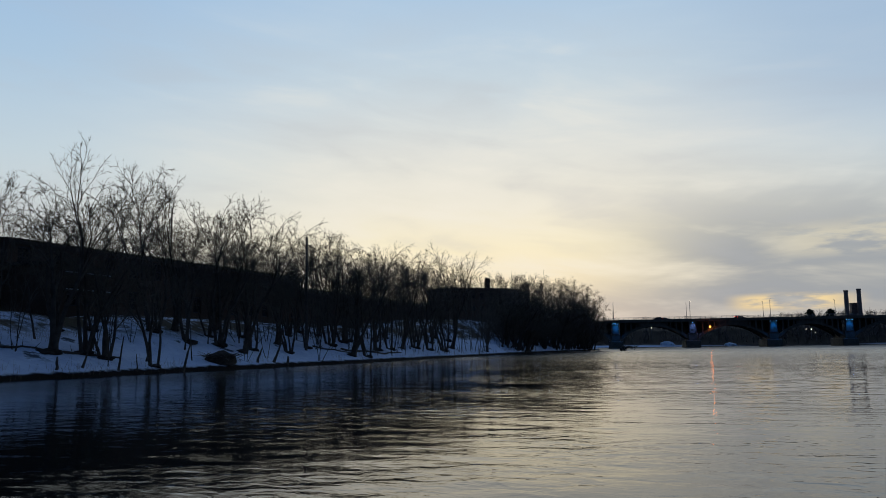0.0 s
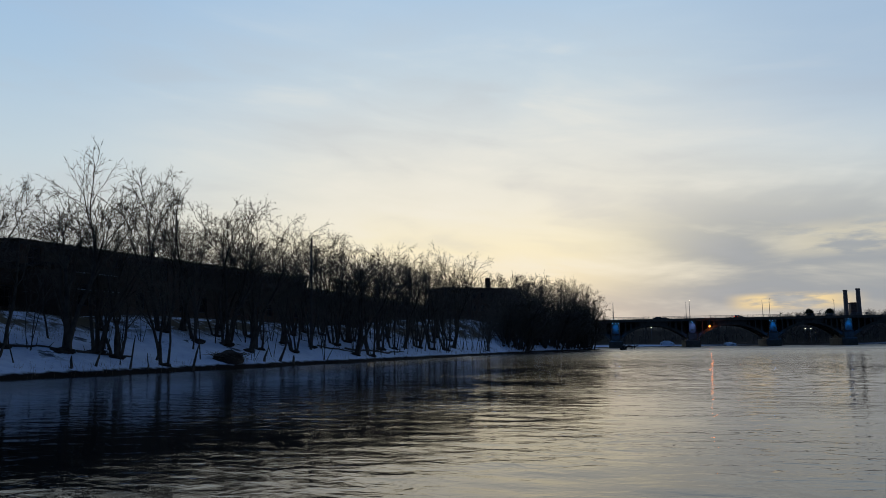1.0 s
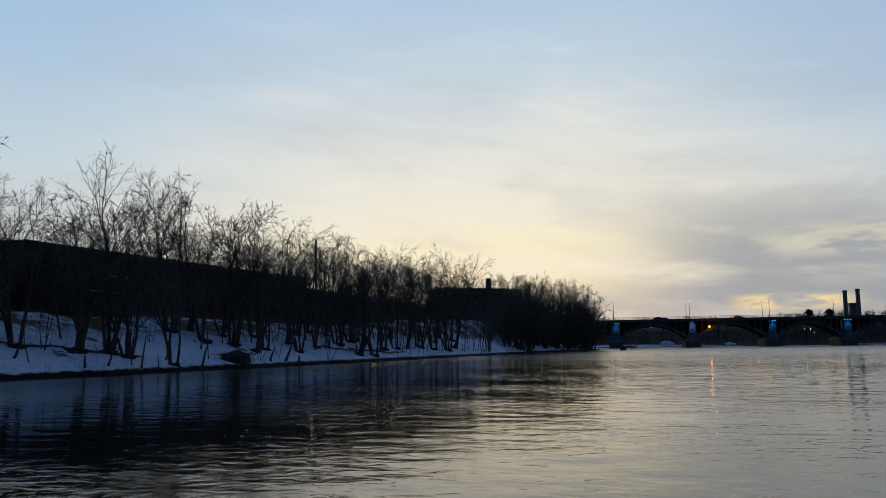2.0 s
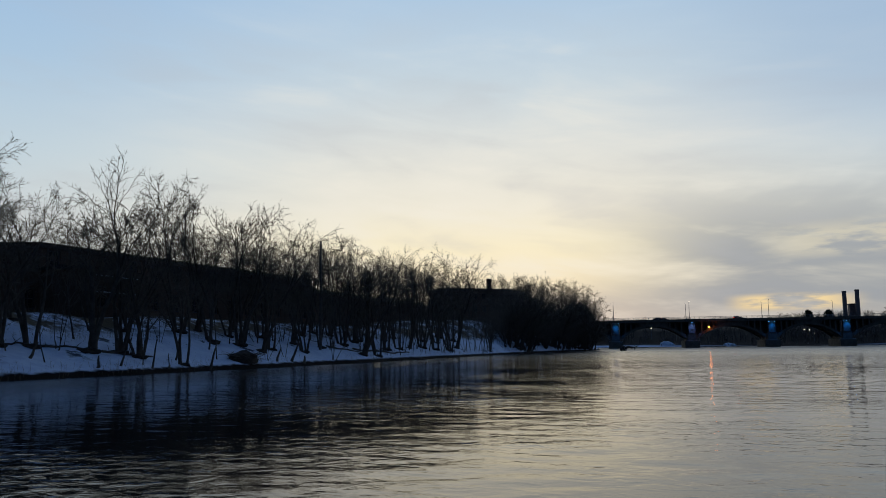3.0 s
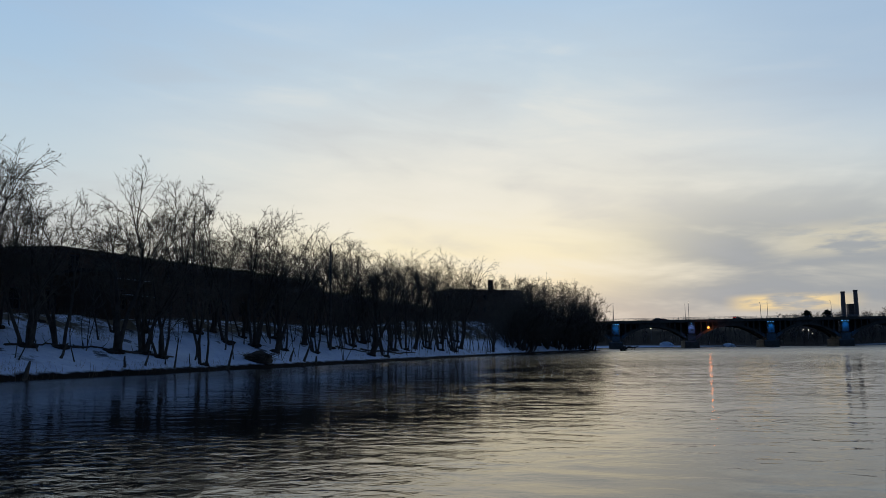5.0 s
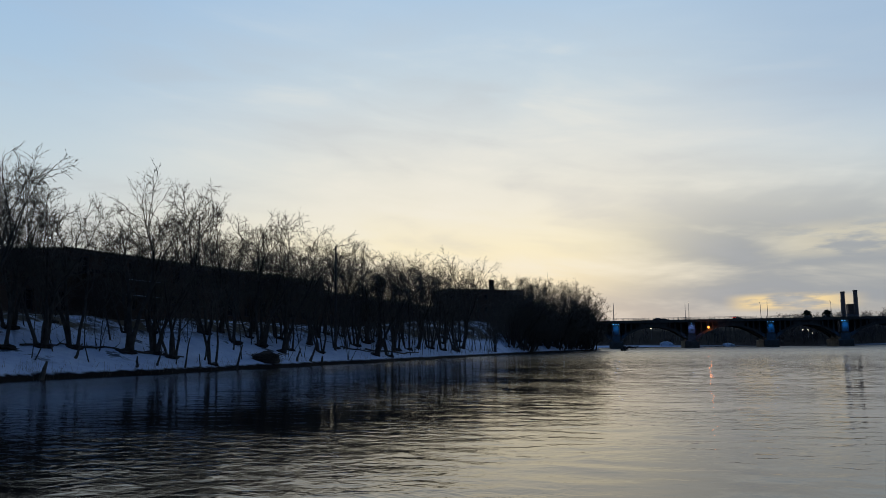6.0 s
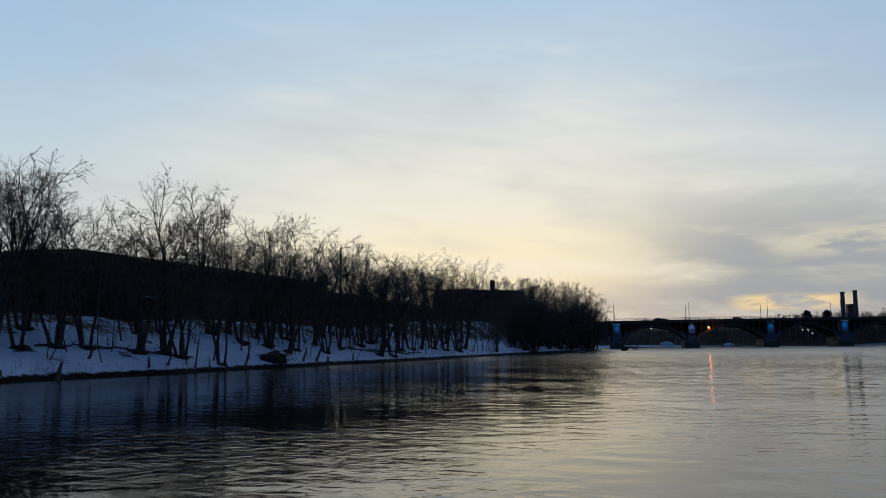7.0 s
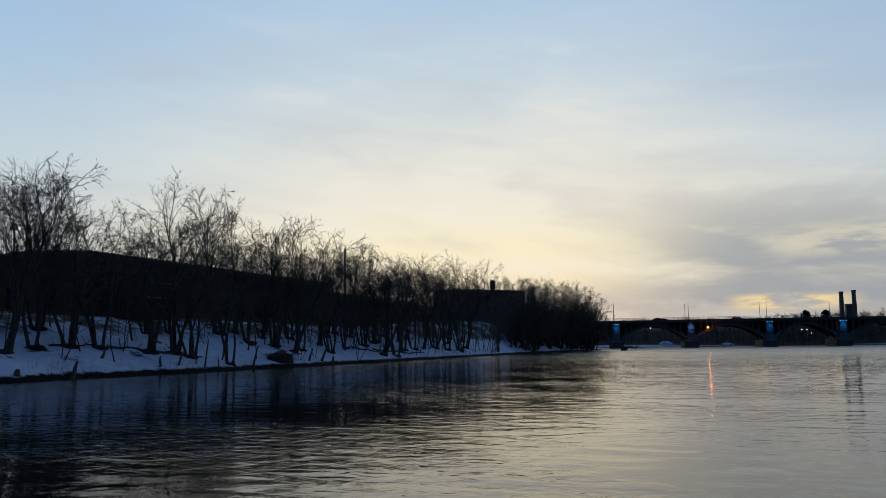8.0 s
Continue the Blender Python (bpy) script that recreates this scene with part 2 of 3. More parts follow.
class Tubes:
    """Collects tapered tubes into one mesh."""

    def __init__(self):
        self.v, self.f = [], []

    def add(self, pts, rad, sides, tip=False):
        """A tube along pts; with tip it ends in a point."""
        base, ang = len(self.v), 2 * math.pi / sides
        n = len(pts)
        for i, (p, r) in enumerate(zip(pts, rad)):
            d = pts[min(i + 1, n - 1)] - pts[max(i - 1, 0)]
            d = d / (np.linalg.norm(d) + 1e-9)
            ref = np.array((1.0, 0, 0)) if abs(d[0]) < 0.8 else np.array((0, 1.0, 0))
            u = np.cross(d, ref)
            u /= np.linalg.norm(u)
            w = np.cross(d, u)
            if tip and i == n - 1:
                self.v.append(p)
                continue
            for s in range(sides):
                self.v.append(p + r * (math.cos(s * ang) * u + math.sin(s * ang) * w))
        for i in range(n - 1):
            for s in range(sides):
                a, b = base + i * sides + s, base + i * sides + (s + 1) % sides
                self.f.append((a, b, base + (n - 1) * sides) if tip and i == n - 2 else (a, b, b + sides, a + sides))
        if tip:
            return
        self.f.append(tuple(base + (n - 1) * sides + s for s in range(sides)))

    def mesh(self, name, mat, smooth=True):
        return mesh_from(name, self.v, self.f, mat, smooth)


# ---- ground and river ----
SHORE_Y = (-260, 0, 30, 60, 100, 150, 200, 240, 285, 300, 330, 420, 520, 600)
SHORE_X = (-44, -41.5, -41, -39.6, -38.5, -39.5, -40.5, -37.5, -33, -38, -60, -75, -78, -80)
BANK_D = (-12, -3, 0, 0.6, 5, 9, 13, 22, 30, 60, 400)
BANK_Z = (-2.5, -1.2, 0, 0.45, 1.85, 3.4, 4.9, 5.7, 6.1, 6.3, 8.0)
KNOLL_Z = (-2.5, -1.2, 0, 0.45, 3.4, 7.2, 8.2, 8.4, 8.4, 8.2, 8.0)
FAR_SHORE = 505.0


def shore(y):
    wob = 0.35 * math.sin(y * 0.31) + 0.22 * math.sin(y * 0.83 + 1.3)
    return float(np.interp(y, SHORE_Y, SHORE_X)) + wob


def ground_z(x, y):
    d = shore(y) - x
    z = float(np.interp(d, BANK_D, BANK_Z))
    k = float(np.interp(y, (152, 182, 214, 240), (0, 1, 1, 0)))
    if k:
        z += k * (float(np.interp(d, BANK_D, KNOLL_Z)) - z)
    far = float(np.interp(y - FAR_SHORE - 6 * math.sin(x * 0.03), (-20, 0, 3, 18, 55, 100, 300), (-2.5, 0, 0.8, 2.5, 11.5, 15, 24)))
    if far > 1.0:
        far *= float(np.interp(x, (-20, 40), (0.95, 1.0)))
    side = float(np.interp(x, (168, 180, 184, 230, 400), (-2.5, 0, 0.8, 5, 9)))
    z = max(z, far, side)
    if z > 0.3:
        q = Vector((x * 0.22, y * 0.16, 0.3))
        z += 0.30 * noise.noise(q) * min(1.0, (z - 0.3)) + 0.10 * noise.noise(q * 4.1) * min(1.0, (z - 0.3))
    return z


def lines(*spans):
    out = []
    for a, b, step in spans:
        out += list(np.arange(a, b, step))
    return out + [spans[-1][1]]


def build_ground():
    xs = lines((-3000, -400, 260), (-400, -110, 29), (-110, -66, 4), (-66, -30, 0.75), (-30, 0, 5), (0, 160, 16), (160, 240, 8), (240, 3000, 276))
    ys = lines((-2500, -300, 275), (-300, 12, 12), (12, 120, 0.75), (120, 300, 1.5), (300, 480, 9), (480, 620, 5), (620, 1000, 38), (1000, 4000, 300))
    verts = [(x, y, ground_z(x, y)) for y in ys for x in xs]
    nx = len(xs)
    faces = [(j * nx + i, j * nx + i + 1, (j + 1) * nx + i + 1, (j + 1) * nx + i) for j in range(len(ys) - 1) for i in range(nx - 1)]
    ob = new("ground", mesh_from("ground", verts, faces, GROUND, True))
    tagged(ob, "snow-covered river bank with bare muddy waterline and dead grass", "ground", kind="structure")
    xs = np.array(lines((-3000, -400, 650), (-400, -64, 84), (-64, -44, 1.0), (-44, 40, 0.4), (40, 104, 1.0), (104, 400, 74), (400, 3000, 650)))
    ys = np.array(lines((-2500, -300, 550), (-300, -8, 73), (-8, 56, 0.22), (56, 100, 0.32), (100, 200, 0.5), (200, 512, 0.95), (512, 1000, 122), (1000, 4000, 1000)))
    gx, gy = np.meshgrid(xs, ys)
    z = np.zeros_like(gx)
    rng = np.random.default_rng(31)
    step = np.interp(gy, (54, 58, 98, 102, 198, 204), (0.22, 0.32, 0.32, 0.5, 0.5, 0.95))     # short waves die out where the sheet is coarse
    for wave, slope in ((0.75, 0.060), (0.95, 0.056), (1.2, 0.040), (1.55, 0.022), (2.0, 0.010), (2.7, 0.006), (3.8, 0.004), (5.6, 0.003)):
        for turn in (-1.05, -0.5, 0.02, 0.55, 1.1):
            a, kk = turn + rng.uniform(-0.12, 0.12), 2 * math.pi / wave
            keep = np.clip((wave / step - 2.6) / 1.2, 0, 1)
            z += keep * slope * 0.46 / kk * np.sin(kk * (math.sin(a) * gx + math.cos(a) * gy) + rng.uniform(0, 6.28) + 0.9 * np.sin(gx * 0.21 + gy * 0.13 * turn + wave))
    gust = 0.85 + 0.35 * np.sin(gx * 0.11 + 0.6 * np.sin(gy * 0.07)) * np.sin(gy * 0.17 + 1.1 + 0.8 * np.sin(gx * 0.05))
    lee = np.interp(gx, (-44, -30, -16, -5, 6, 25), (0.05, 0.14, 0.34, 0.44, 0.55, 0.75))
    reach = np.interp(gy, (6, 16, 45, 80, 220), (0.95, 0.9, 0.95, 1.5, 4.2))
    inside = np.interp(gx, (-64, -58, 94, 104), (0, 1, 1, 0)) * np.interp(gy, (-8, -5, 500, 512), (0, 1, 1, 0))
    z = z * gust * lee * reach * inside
    verts = np.stack([gx, gy, z], axis=-1).reshape(-1, 3)
    nx = len(xs)
    faces = [(j * nx + i, j * nx + i + 1, (j + 1) * nx + i + 1, (j + 1) * nx + i) for j in range(len(ys) - 1) for i in range(nx - 1)]
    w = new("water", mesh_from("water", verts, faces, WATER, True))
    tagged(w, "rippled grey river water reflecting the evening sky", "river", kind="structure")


build_ground()


# ---- trees ----
def grow(rng, start, heading, length, radius, level, spec, out):
    """One branch with its children; the tubes go to out[level]."""
    segs = (8, 6, 4, 2, 1)[level]
    sides = (7, 5, 4, 3, 3)[level]
    wander, lift = spec["wander"][level], spec["lift"][level]
    pts, rad = [start], [radius * (1.6 if level == 0 else 1.0)]
    d, p = heading / np.linalg.norm(heading), start
    for i in range(segs):
        d = d + rng.normal(0, wander, 3) + np.array((0, 0, lift))
        d /= np.linalg.norm(d)
        p = p + d * length / segs
        pts.append(p)
        rad.append(radius * (1 - (0.55 if level < 2 else 0.7) * (i + 1) / segs))
    out[min(level, 3)].add(pts, rad, sides, level >= 3)
    if level >= spec["levels"]:
        return
    count = spec["kids"][level]
    count = int(count + rng.uniform(0, 1) * 0.4 * count)
    for c in range(count):
        f = rng.uniform(spec["from"][level], 1.0) if c else 1.0
        s = min(f * segs, segs - 1e-6)
        i = int(s)
        q = pts[i] + (pts[i + 1] - pts[i]) * (s - i)
        axis = (pts[i + 1] - pts[i])
        axis = axis / np.linalg.norm(axis)
        side = np.cross(axis, rng.normal(0, 1, 3))
        side /= np.linalg.norm(side)
        a = rng.uniform(*spec["angle"][level]) * (0.4 if c == 0 else 1.0)
        k = length * rng.uniform(*spec["ratio"][level]) * (1.15 - 0.45 * f)
        r = (radius + (rad[-1] - radius) * f) * rng.uniform(0.42, 0.66)
        grow(rng, q, axis * math.cos(a) + side * math.sin(a), k, max(r, spec["thin"][min(level, 2)]), level + 1, spec, out)


TALL = dict(levels=4, kids=(4, 5, 5, 5), angle=((0.20, 0.55), (0.35, 0.85), (0.45, 1.0), (0.35, 0.95)), ratio=((0.50, 0.78), (0.40, 0.66), (0.42, 0.68), (0.30, 0.58)),
            wander=(0.10, 0.15, 0.20, 0.22, 0.2), lift=(0.055, 0.02, -0.01, -0.02, 0.0), thin=(0.030, 0.020, 0.0135))
TALL["from"] = (0.45, 0.22, 0.15, 0.1)
SLIM = dict(levels=3, kids=(6, 4, 3), angle=((0.3, 0.7), (0.4, 0.9), (0.4, 0.9)), ratio=((0.28, 0.45), (0.4, 0.7), (0.4, 0.7)),
            wander=(0.10, 0.14, 0.18, 0.18), lift=(0.03, 0.03, 0.02, 0.0), thin=(0.012, 0.010, 0.009))
SLIM["from"] = (0.45, 0.2, 0.15)
BUSH = dict(levels=4, kids=(5, 4, 3, 3), angle=((0.3, 1.0), (0.4, 1.1), (0.4, 1.1), (0.4, 1.1)), ratio=((0.45, 0.7), (0.45, 0.72), (0.42, 0.66), (0.35, 0.6)),
            wander=(0.11, 0.16, 0.20, 0.22, 0.2), lift=(0.0, 0.02, -0.02, -0.02, 0.0), thin=(0.03, 0.024, 0.018))
BUSH["from"] = (0.42, 0.1, 0.1, 0.1)
LABELS = {"tree": "bare dark deciduous tree with several stems on the snowy bank",
          "sapling": "thin bare sapling standing in the snow of the bank",
          "bush": "dense bare dark thicket overhanging the waterline"}


def make_tree(kind, seed, height, stems, spread, spec, radius):
    """A tree at the origin: trunk, limbs, branches and twigs."""
    rng = np.random.default_rng(seed)
    crown, trunks = Tubes(), []
    for s in range(stems):
        stem = Tubes()
        trunks.append(stem)
        out = [stem, crown, crown, crown]
        a = rng.normal(0, 1.6) if kind == "tree" else rng.uniform(0, 2 * math.pi)     # trees reach out over the river
        lean = rng.uniform(0.3, 1.0) * spread if stems > 1 else rng.uniform(0, spread)
        base = np.array((math.cos(a), math.sin(a), 0.0)) * (0.45 * radius * 4 if stems > 1 else 0)
        base[2] = -0.5
        h = height * rng.uniform(0.46, 0.58) * (1.0 if s == 0 else rng.uniform(0.75, 1.0))
        if spec is SLIM:
            h = height * rng.uniform(0.75, 0.95)
        grow(rng, base, np.array((math.cos(a) * lean, math.sin(a) * lean, 1.0)), h, radius * rng.uniform(0.8, 1.1), 0, spec, out)
    zs = sorted(v[2] for v in crown.v)
    scale = height / zs[int(len(zs) * 0.98)]
    root = new(kind)
    for name, t, mat in [("trunk", t, BARK) for t in trunks] + [("crown", crown, TWIG)]:
        t.v = [v * scale for v in t.v]
        ob = attach(name, t.mesh(name, mat), root)
    tagged(ob, kind="stuff")
    if kind == "tree":
        bm = bmesh.new()
        bmesh.ops.create_icosphere(bm, subdivisions=3, radius=1.0)
        for v in bm.verts:
            k = 1 + 0.45 * noise.noise(v.co * 1.6 + Vector((seed * 0.37, 0, 0))) + 0.22 * noise.noise(v.co * 4.3)
            v.co = Vector((v.co.x * 0.95 * k, v.co.y * 0.85 * k, v.co.z * 0.34 * k))
        part("root_flare", bm, LITTER, root, "bare dark roots and earth at the foot")
    tagged(root, LABELS[kind], kind, {"tree": "trees along the bank", "sapling": "saplings on the bank", "bush": "thicket by the water"}[kind])
    return root


random.seed(5)
KINDS = [make_tree("tree", (205, 222, 241, 263, 285, 304)[i], 16.0, (3, 4, 5, 3, 4, 5)[i], (0.20, 0.26, 0.32, 0.34, 0.26, 0.30)[i], TALL, (0.20, 0.165, 0.145, 0.165, 0.145, 0.13)[i]) for i in range(6)]
THIN = [make_tree("sapling", 41 + i, 8.0, (1, 2, 3, 1)[i], (0.15, 0.2, 0.3, 0.25)[i], SLIM, (0.075, 0.06, 0.05, 0.06)[i]) for i in range(4)]
THICK = [make_tree("bush", 71 + i, 9.0, 5 + i, 0.45, BUSH, 0.10) for i in range(3)]
used = set()


def plant(proto, x, y, height, turn, lean=0.0, own=16.0):
    """Stands the first plant itself, then copies."""
    s = height / own
    m = pose(x, y, ground_z(x, y) - 0.05, lean * math.cos(turn), lean * math.sin(turn), math.degrees(turn))
    ob = proto if proto not in used else copy_thing(proto, m)
    used.add(proto)
    ob.matrix_basis = m @ Matrix.Diagonal((s, s, s, 1))
    return ob


# stems read along the bank: x, y, height, variant
ROW = [(-46.6, 33.6, 12.8, 1), (-46.8, 36.7, 12.6, 4), (-46.6, 39.8, 12.9, 2), (-46.1, 42.6, 11.8, 3),
       (-44.3, 46.2, 14.4, 0), (-44.1, 49.4, 12.2, 5), (-43.0, 50.4, 11.1, 2), (-41.0, 53.6, 9.5, 3),
       (-48.6, 63.3, 15.2, 2), (-45.9, 65.1, 15.7, 4), (-45.0, 68.5, 13.8, 5), (-43.5, 70.2, 12.8, 1), (-44.1, 73.5, 10.8, 3),
       (-43.0, 79.0, 11.2, 2), (-43.2, 84.0, 11.8, 4), (-40.6, 90.2, 13.3, 1), (-44.8, 93.3, 13.8, 5), (-45.3, 98.0, 14.0, 2), (-40.4, 95.0, 11.4, 3),
       (-42.8, 104.0, 14.0, 3), (-42.8, 108.9, 13.6, 4), (-43.7, 115.5, 13.6, 1), (-43.7, 122.5, 13.6, 5), (-42.8, 127.0, 13.6, 3), (-41.9, 132.0, 14.0, 2), (-43.5, 141.0, 16.0, 1),
       (-47.0, 150.0, 17.5, 4), (-41.4, 158.7, 8.5, 5), (-44.1, 170.0, 9.5, 2), (-43.1, 180.0, 10.0, 3), (-44.0, 190.0, 9.5, 1), (-44.2, 198.1, 10.5, 4),
       (-43.5, 208.4, 17.5, 2), (-43.1, 219.0, 18.5, 5), (-42.0, 230.3, 18.5, 4), (-41.0, 241.0, 19.5, 5), (-39.5, 252.0, 20.5, 2), (-37.5, 262.0, 21.0, 4), (-36.5, 268.0, 20.5, 2), (-37.0, 273.0, 20.5, 5), (-36.8, 279.0, 18.0, 4),
       (-50.5, 30.0, 12.5, 5), (-51.0, 35.0, 12.5, 2), (-50.5, 40.5, 12.0, 5), (-51.5, 46.0, 9.5, 4), (-49.5, 52.5, 8.6, 2), (-50.0, 57.0, 9.0, 5), (-49.0, 67.0, 10.0, 1), (-48.5, 72.0, 9.8, 2), (-47.5, 77.0, 10.8, 5), (-47.5, 87.0, 10.5, 2),
       (-48.5, 97.0, 10.0, 5), (-47.5, 107.0, 10.5, 1), (-48.0, 120.0, 10.5, 2),
       (-45.5, 81.0, 10.8, 1), (-46.0, 101.5, 11.5, 2), (-46.5, 112.0, 11.5, 5), (-47.0, 131.0, 12.0, 4), (-46.0, 137.0, 12.5, 2), (-48.0, 145.0, 12.5, 5), (-52.0, 106.0, 11.0, 5),
       (-50.5, 76.0, 11.4, 1), (-48.8, 92.0, 12.8, 3), (-53.0, 117.5, 12.6, 2), (-53.0, 145.0, 14.5, 3), (-66.0, 236.0, 18.0, 3), (-61.0, 241.0, 18.0, 5), (-57.0, 238.0, 17.5, 4), (-52.0, 240.0, 17.5, 5), (-49.0, 233.0, 17.0, 2), (-50.0, 250.0, 16.0, 5), (-47.0, 265.0, 15.5, 1),
       (-74.0, 119.0, 12.5, 5), (-63.0, 136.0, 13.1, 2), (-62.0, 163.0, 13.0, 4), (-68.0, 172.0, 11.0, 5)]
for x, y, h, v in ROW:
    plant(KINDS[v], x, y, h, random.uniform(-0.8, 0.9), random.uniform(-3, 3))
for i in range(95):
    y = 28 + (i / 95.0) ** 1.1 * 190
    d = random.choice((1.0, 2.0, 4.0, 6.5, 9.0, 10.5)) + random.uniform(-0.5, 1.0)
    plant(THIN[i % 4], shore(y) - d, y + random.uniform(-1, 1), random.uniform(4.5, 9.5), random.uniform(0, 6.28), random.uniform(-8, 8), 8.0)
for i in range(52):
    y = 84 + i * 1.6 + random.uniform(-0.7, 0.7)
    plant(THIN[random.randrange(4)], shore(y) - random.uniform(1.0, 10.5), y, random.uniform(5.0, 9.5), random.uniform(0, 6.28), random.uniform(-9, 9), 8.0)
random.seed(11)
for i in range(35):
    y = 182 + i * 2.75
    plant(THICK[i % 3], shore(y) - random.uniform(0.8, 5.0), y, random.uniform(9.5, 15.5) * (1.0 if y < 246 else 1.2), random.uniform(0, 6.28), 0.0, 9.0)
for x, y, h in ((-34.6, 262.0, 12.5), (-33.8, 271.0, 10.5), (-35.5, 279.0, 12.0)):
    plant(THICK[1], x, y, h, random.uniform(0, 6.28), 0.0, 9.0)
for ob in KINDS + THIN + THICK:
    if ob not in used:
        raise RuntimeError("unused plant")


# ---- mills ----
def window_mesh(name, w, h):
    bm = bmesh.new()
    t = 0.12
    for a in ((0, -w / 2, 0, 0.14, w / 2, t), (0, -w / 2, h - t, 0.14, w / 2, h), (0, -w / 2, t, 0.14, -w / 2 + t, h - t), (0, w / 2 - t, t, 0.14, w / 2, h - t), (0.02, -0.03, t, 0.10, 0.03, h - t), (0.02, -w / 2 + t, h / 2 - 0.03, 0.10, w / 2 - t, h / 2 + 0.03)):
        box(bm, *a)
    me = bpy.data.meshes.new(name)
    bm.to_mesh(me)
    bm.free()
    me.materials.append(PAINT)
    g = boxed(0.01, -w / 2 + t, t, 0.04, w / 2 - t, h - t)
    gm = bpy.data.meshes.new("pane")
    g.to_mesh(gm)
    g.free()
    gm.materials.append(PANE)
    return me, gm


def pierced_wall(ys, zs, t):
    """One wall sheet of thickness t with an opening in every odd cell of the lattice."""
    index, verts, faces = {}, [], []

    def at(x, j, i):
        if (x, j, i) not in index:
            index[x, j, i] = len(verts)
            verts.append((-t * x, ys[j], zs[i]))
        return index[x, j, i]

    def solid(j, i):
        return 0 <= j < len(ys) - 1 and 0 <= i < len(zs) - 1 and not (j % 2 and i % 2)

    for j in range(len(ys) - 1):
        for i in range(len(zs) - 1):
            if not solid(j, i):
                continue
            ring = ((j, i), (j + 1, i), (j + 1, i + 1), (j, i + 1))
            faces.append([at(0, *c) for c in ring])
            faces.append([at(1, *c) for c in ring[::-1]])
            for a, b, nb in ((0, 1, (j, i - 1)), (1, 2, (j + 1, i)), (2, 3, (j, i + 1)), (3, 0, (j - 1, i))):
                if not solid(*nb):
                    faces.append([at(0, *ring[b]), at(0, *ring[a]), at(1, *ring[a]), at(1, *ring[b])])
    return mesh_from("wall", verts, faces, BRICK)


def mill(name, label, m, length, depth, eave, rise, floors, bays, hip=0.0):
    """A long building; its front is the local +x face, y runs along it, z 0 at the ground."""
    root = new(name)
    root.matrix_basis = m
    tagged(root, label, "building")
    wm, gm = window_mesh("window", 1.5, 2.1)
    fh, bay = eave / floors, length / bays
    # front wall as piers and bands round the openings
    t = 0.5
    ys = [0.0] + [b * bay + bay / 2 + e for b in range(bays) for e in (-0.75, 0.75)] + [length]
    zs = [-6.0] + [f * fh + e for f in range(floors) for e in (0.9, 3.0)] + [eave]
    attach("wall", pierced_wall(ys, zs, t), root)
    part("back_wall", boxed(-depth, 0, -6, -depth + t, length, eave), BRICK, root)
    for y0, y1 in ((0, t), (length - t, length)):
        gable = prism([(-t, -6), (-t, eave), (-depth / 2, eave + (rise - 0.1 if not hip else 0)), (-depth + t, eave), (-depth + t, -6)], y0 + 0.003, y1 - 0.003)
        part("end_wall", gable, BRICK, root)
    bm = bmesh.new()
    o = 0.5
    a = [bm.verts.new(c) for c in ((o, -o, eave), (o, length + o, eave), (-depth - o, length + o, eave), (-depth - o, -o, eave))]
    r = [bm.verts.new(c) for c in ((-depth / 2, -o + hip, eave + rise), (-depth / 2, length + o - hip, eave + rise))]
    for f in ((a[0], a[1], r[1], r[0]), (a[2], a[3], r[0], r[1]), (a[3], a[0], r[0]), (a[1], a[2], r[1]), (a[3], a[2], a[1], a[0])):
        bm.faces.new(f)
    bmesh.ops.recalc_face_normals(bm, faces=bm.faces)
    part("roof", bm, ROOF, root)
    part("cornice", boxed(0.003, 0, eave - 0.5, 0.22, length, eave - 0.05, bevel=0.04), WOOD, root)
    for b in range(bays):
        for f in range(floors):
            w = attach("window", wm, root, m=pose(-0.3, b * bay + bay / 2, f * fh + 0.9))
            attach("pane", gm, w)
    return root


mill("mill_building", "long dark brick mill with a nearly flat roof", pose(-63.7, 60.9, 5.6, 0, 0, -4.9), 52, 18, 7.3, 0.5, 2, 14)
# small dark block, made up and added only to carry two pale strips
strip_holder = mill("strip_block", "small dark block added to carry two pale strips", pose(-54.2, 57.4, 5.0), 7.0, 6.5, 4.6, 0.4, 1, 2)
mill("annex_building", "low dark shed beside the mill", pose(-61.5, 20.0, 4.9, 0, 0, -2.0), 38.5, 14, 5.0, 0.8, 1, 9)
mill("mill_building", "low dark mill wing behind the bare trees", pose(-74, 141, 6.0), 90, 16, 7.2, 2.0, 2, 21)
house = mill("riverside_building", "dark brick block with a hipped roof and a chimney", pose(-91.0, 285.0, 9.5, 0, 0, -50.5), 33.7, 15, 14.5, 0.8, 3, 9, 4.0)
part("chimney", boxed(-8.3, 21.9, 13.0, -6.7, 23.5, 19.1, bevel=0.08), BRICK, house)
# pale strips of unknown make, drawn as bars in the snow colour
for z in (2.35, 3.9):
    part("pale_strip", boxed(0.16, 0.5, z, 0.42, 6.3, z + 0.07, bevel=0.03), SNOWCAP, strip_holder, "pale strip")
    part("bracket", boxed(0.003, 0.6, z - 0.12, 0.30, 6.2, z - 0.004), WOOD, strip_holder)


# ---- bridge ----
BRIDGE = Matrix.Translation((-2.4, 420.0, 0.0)) @ pose(0, 0, 0, 0, 0, 6.0)    # local x along the deck
DECK, WIDTH = 14.4, 20.0
PIERS = (-37.6, 0.0, 38.0, 72.4, 110.0, -75.0)


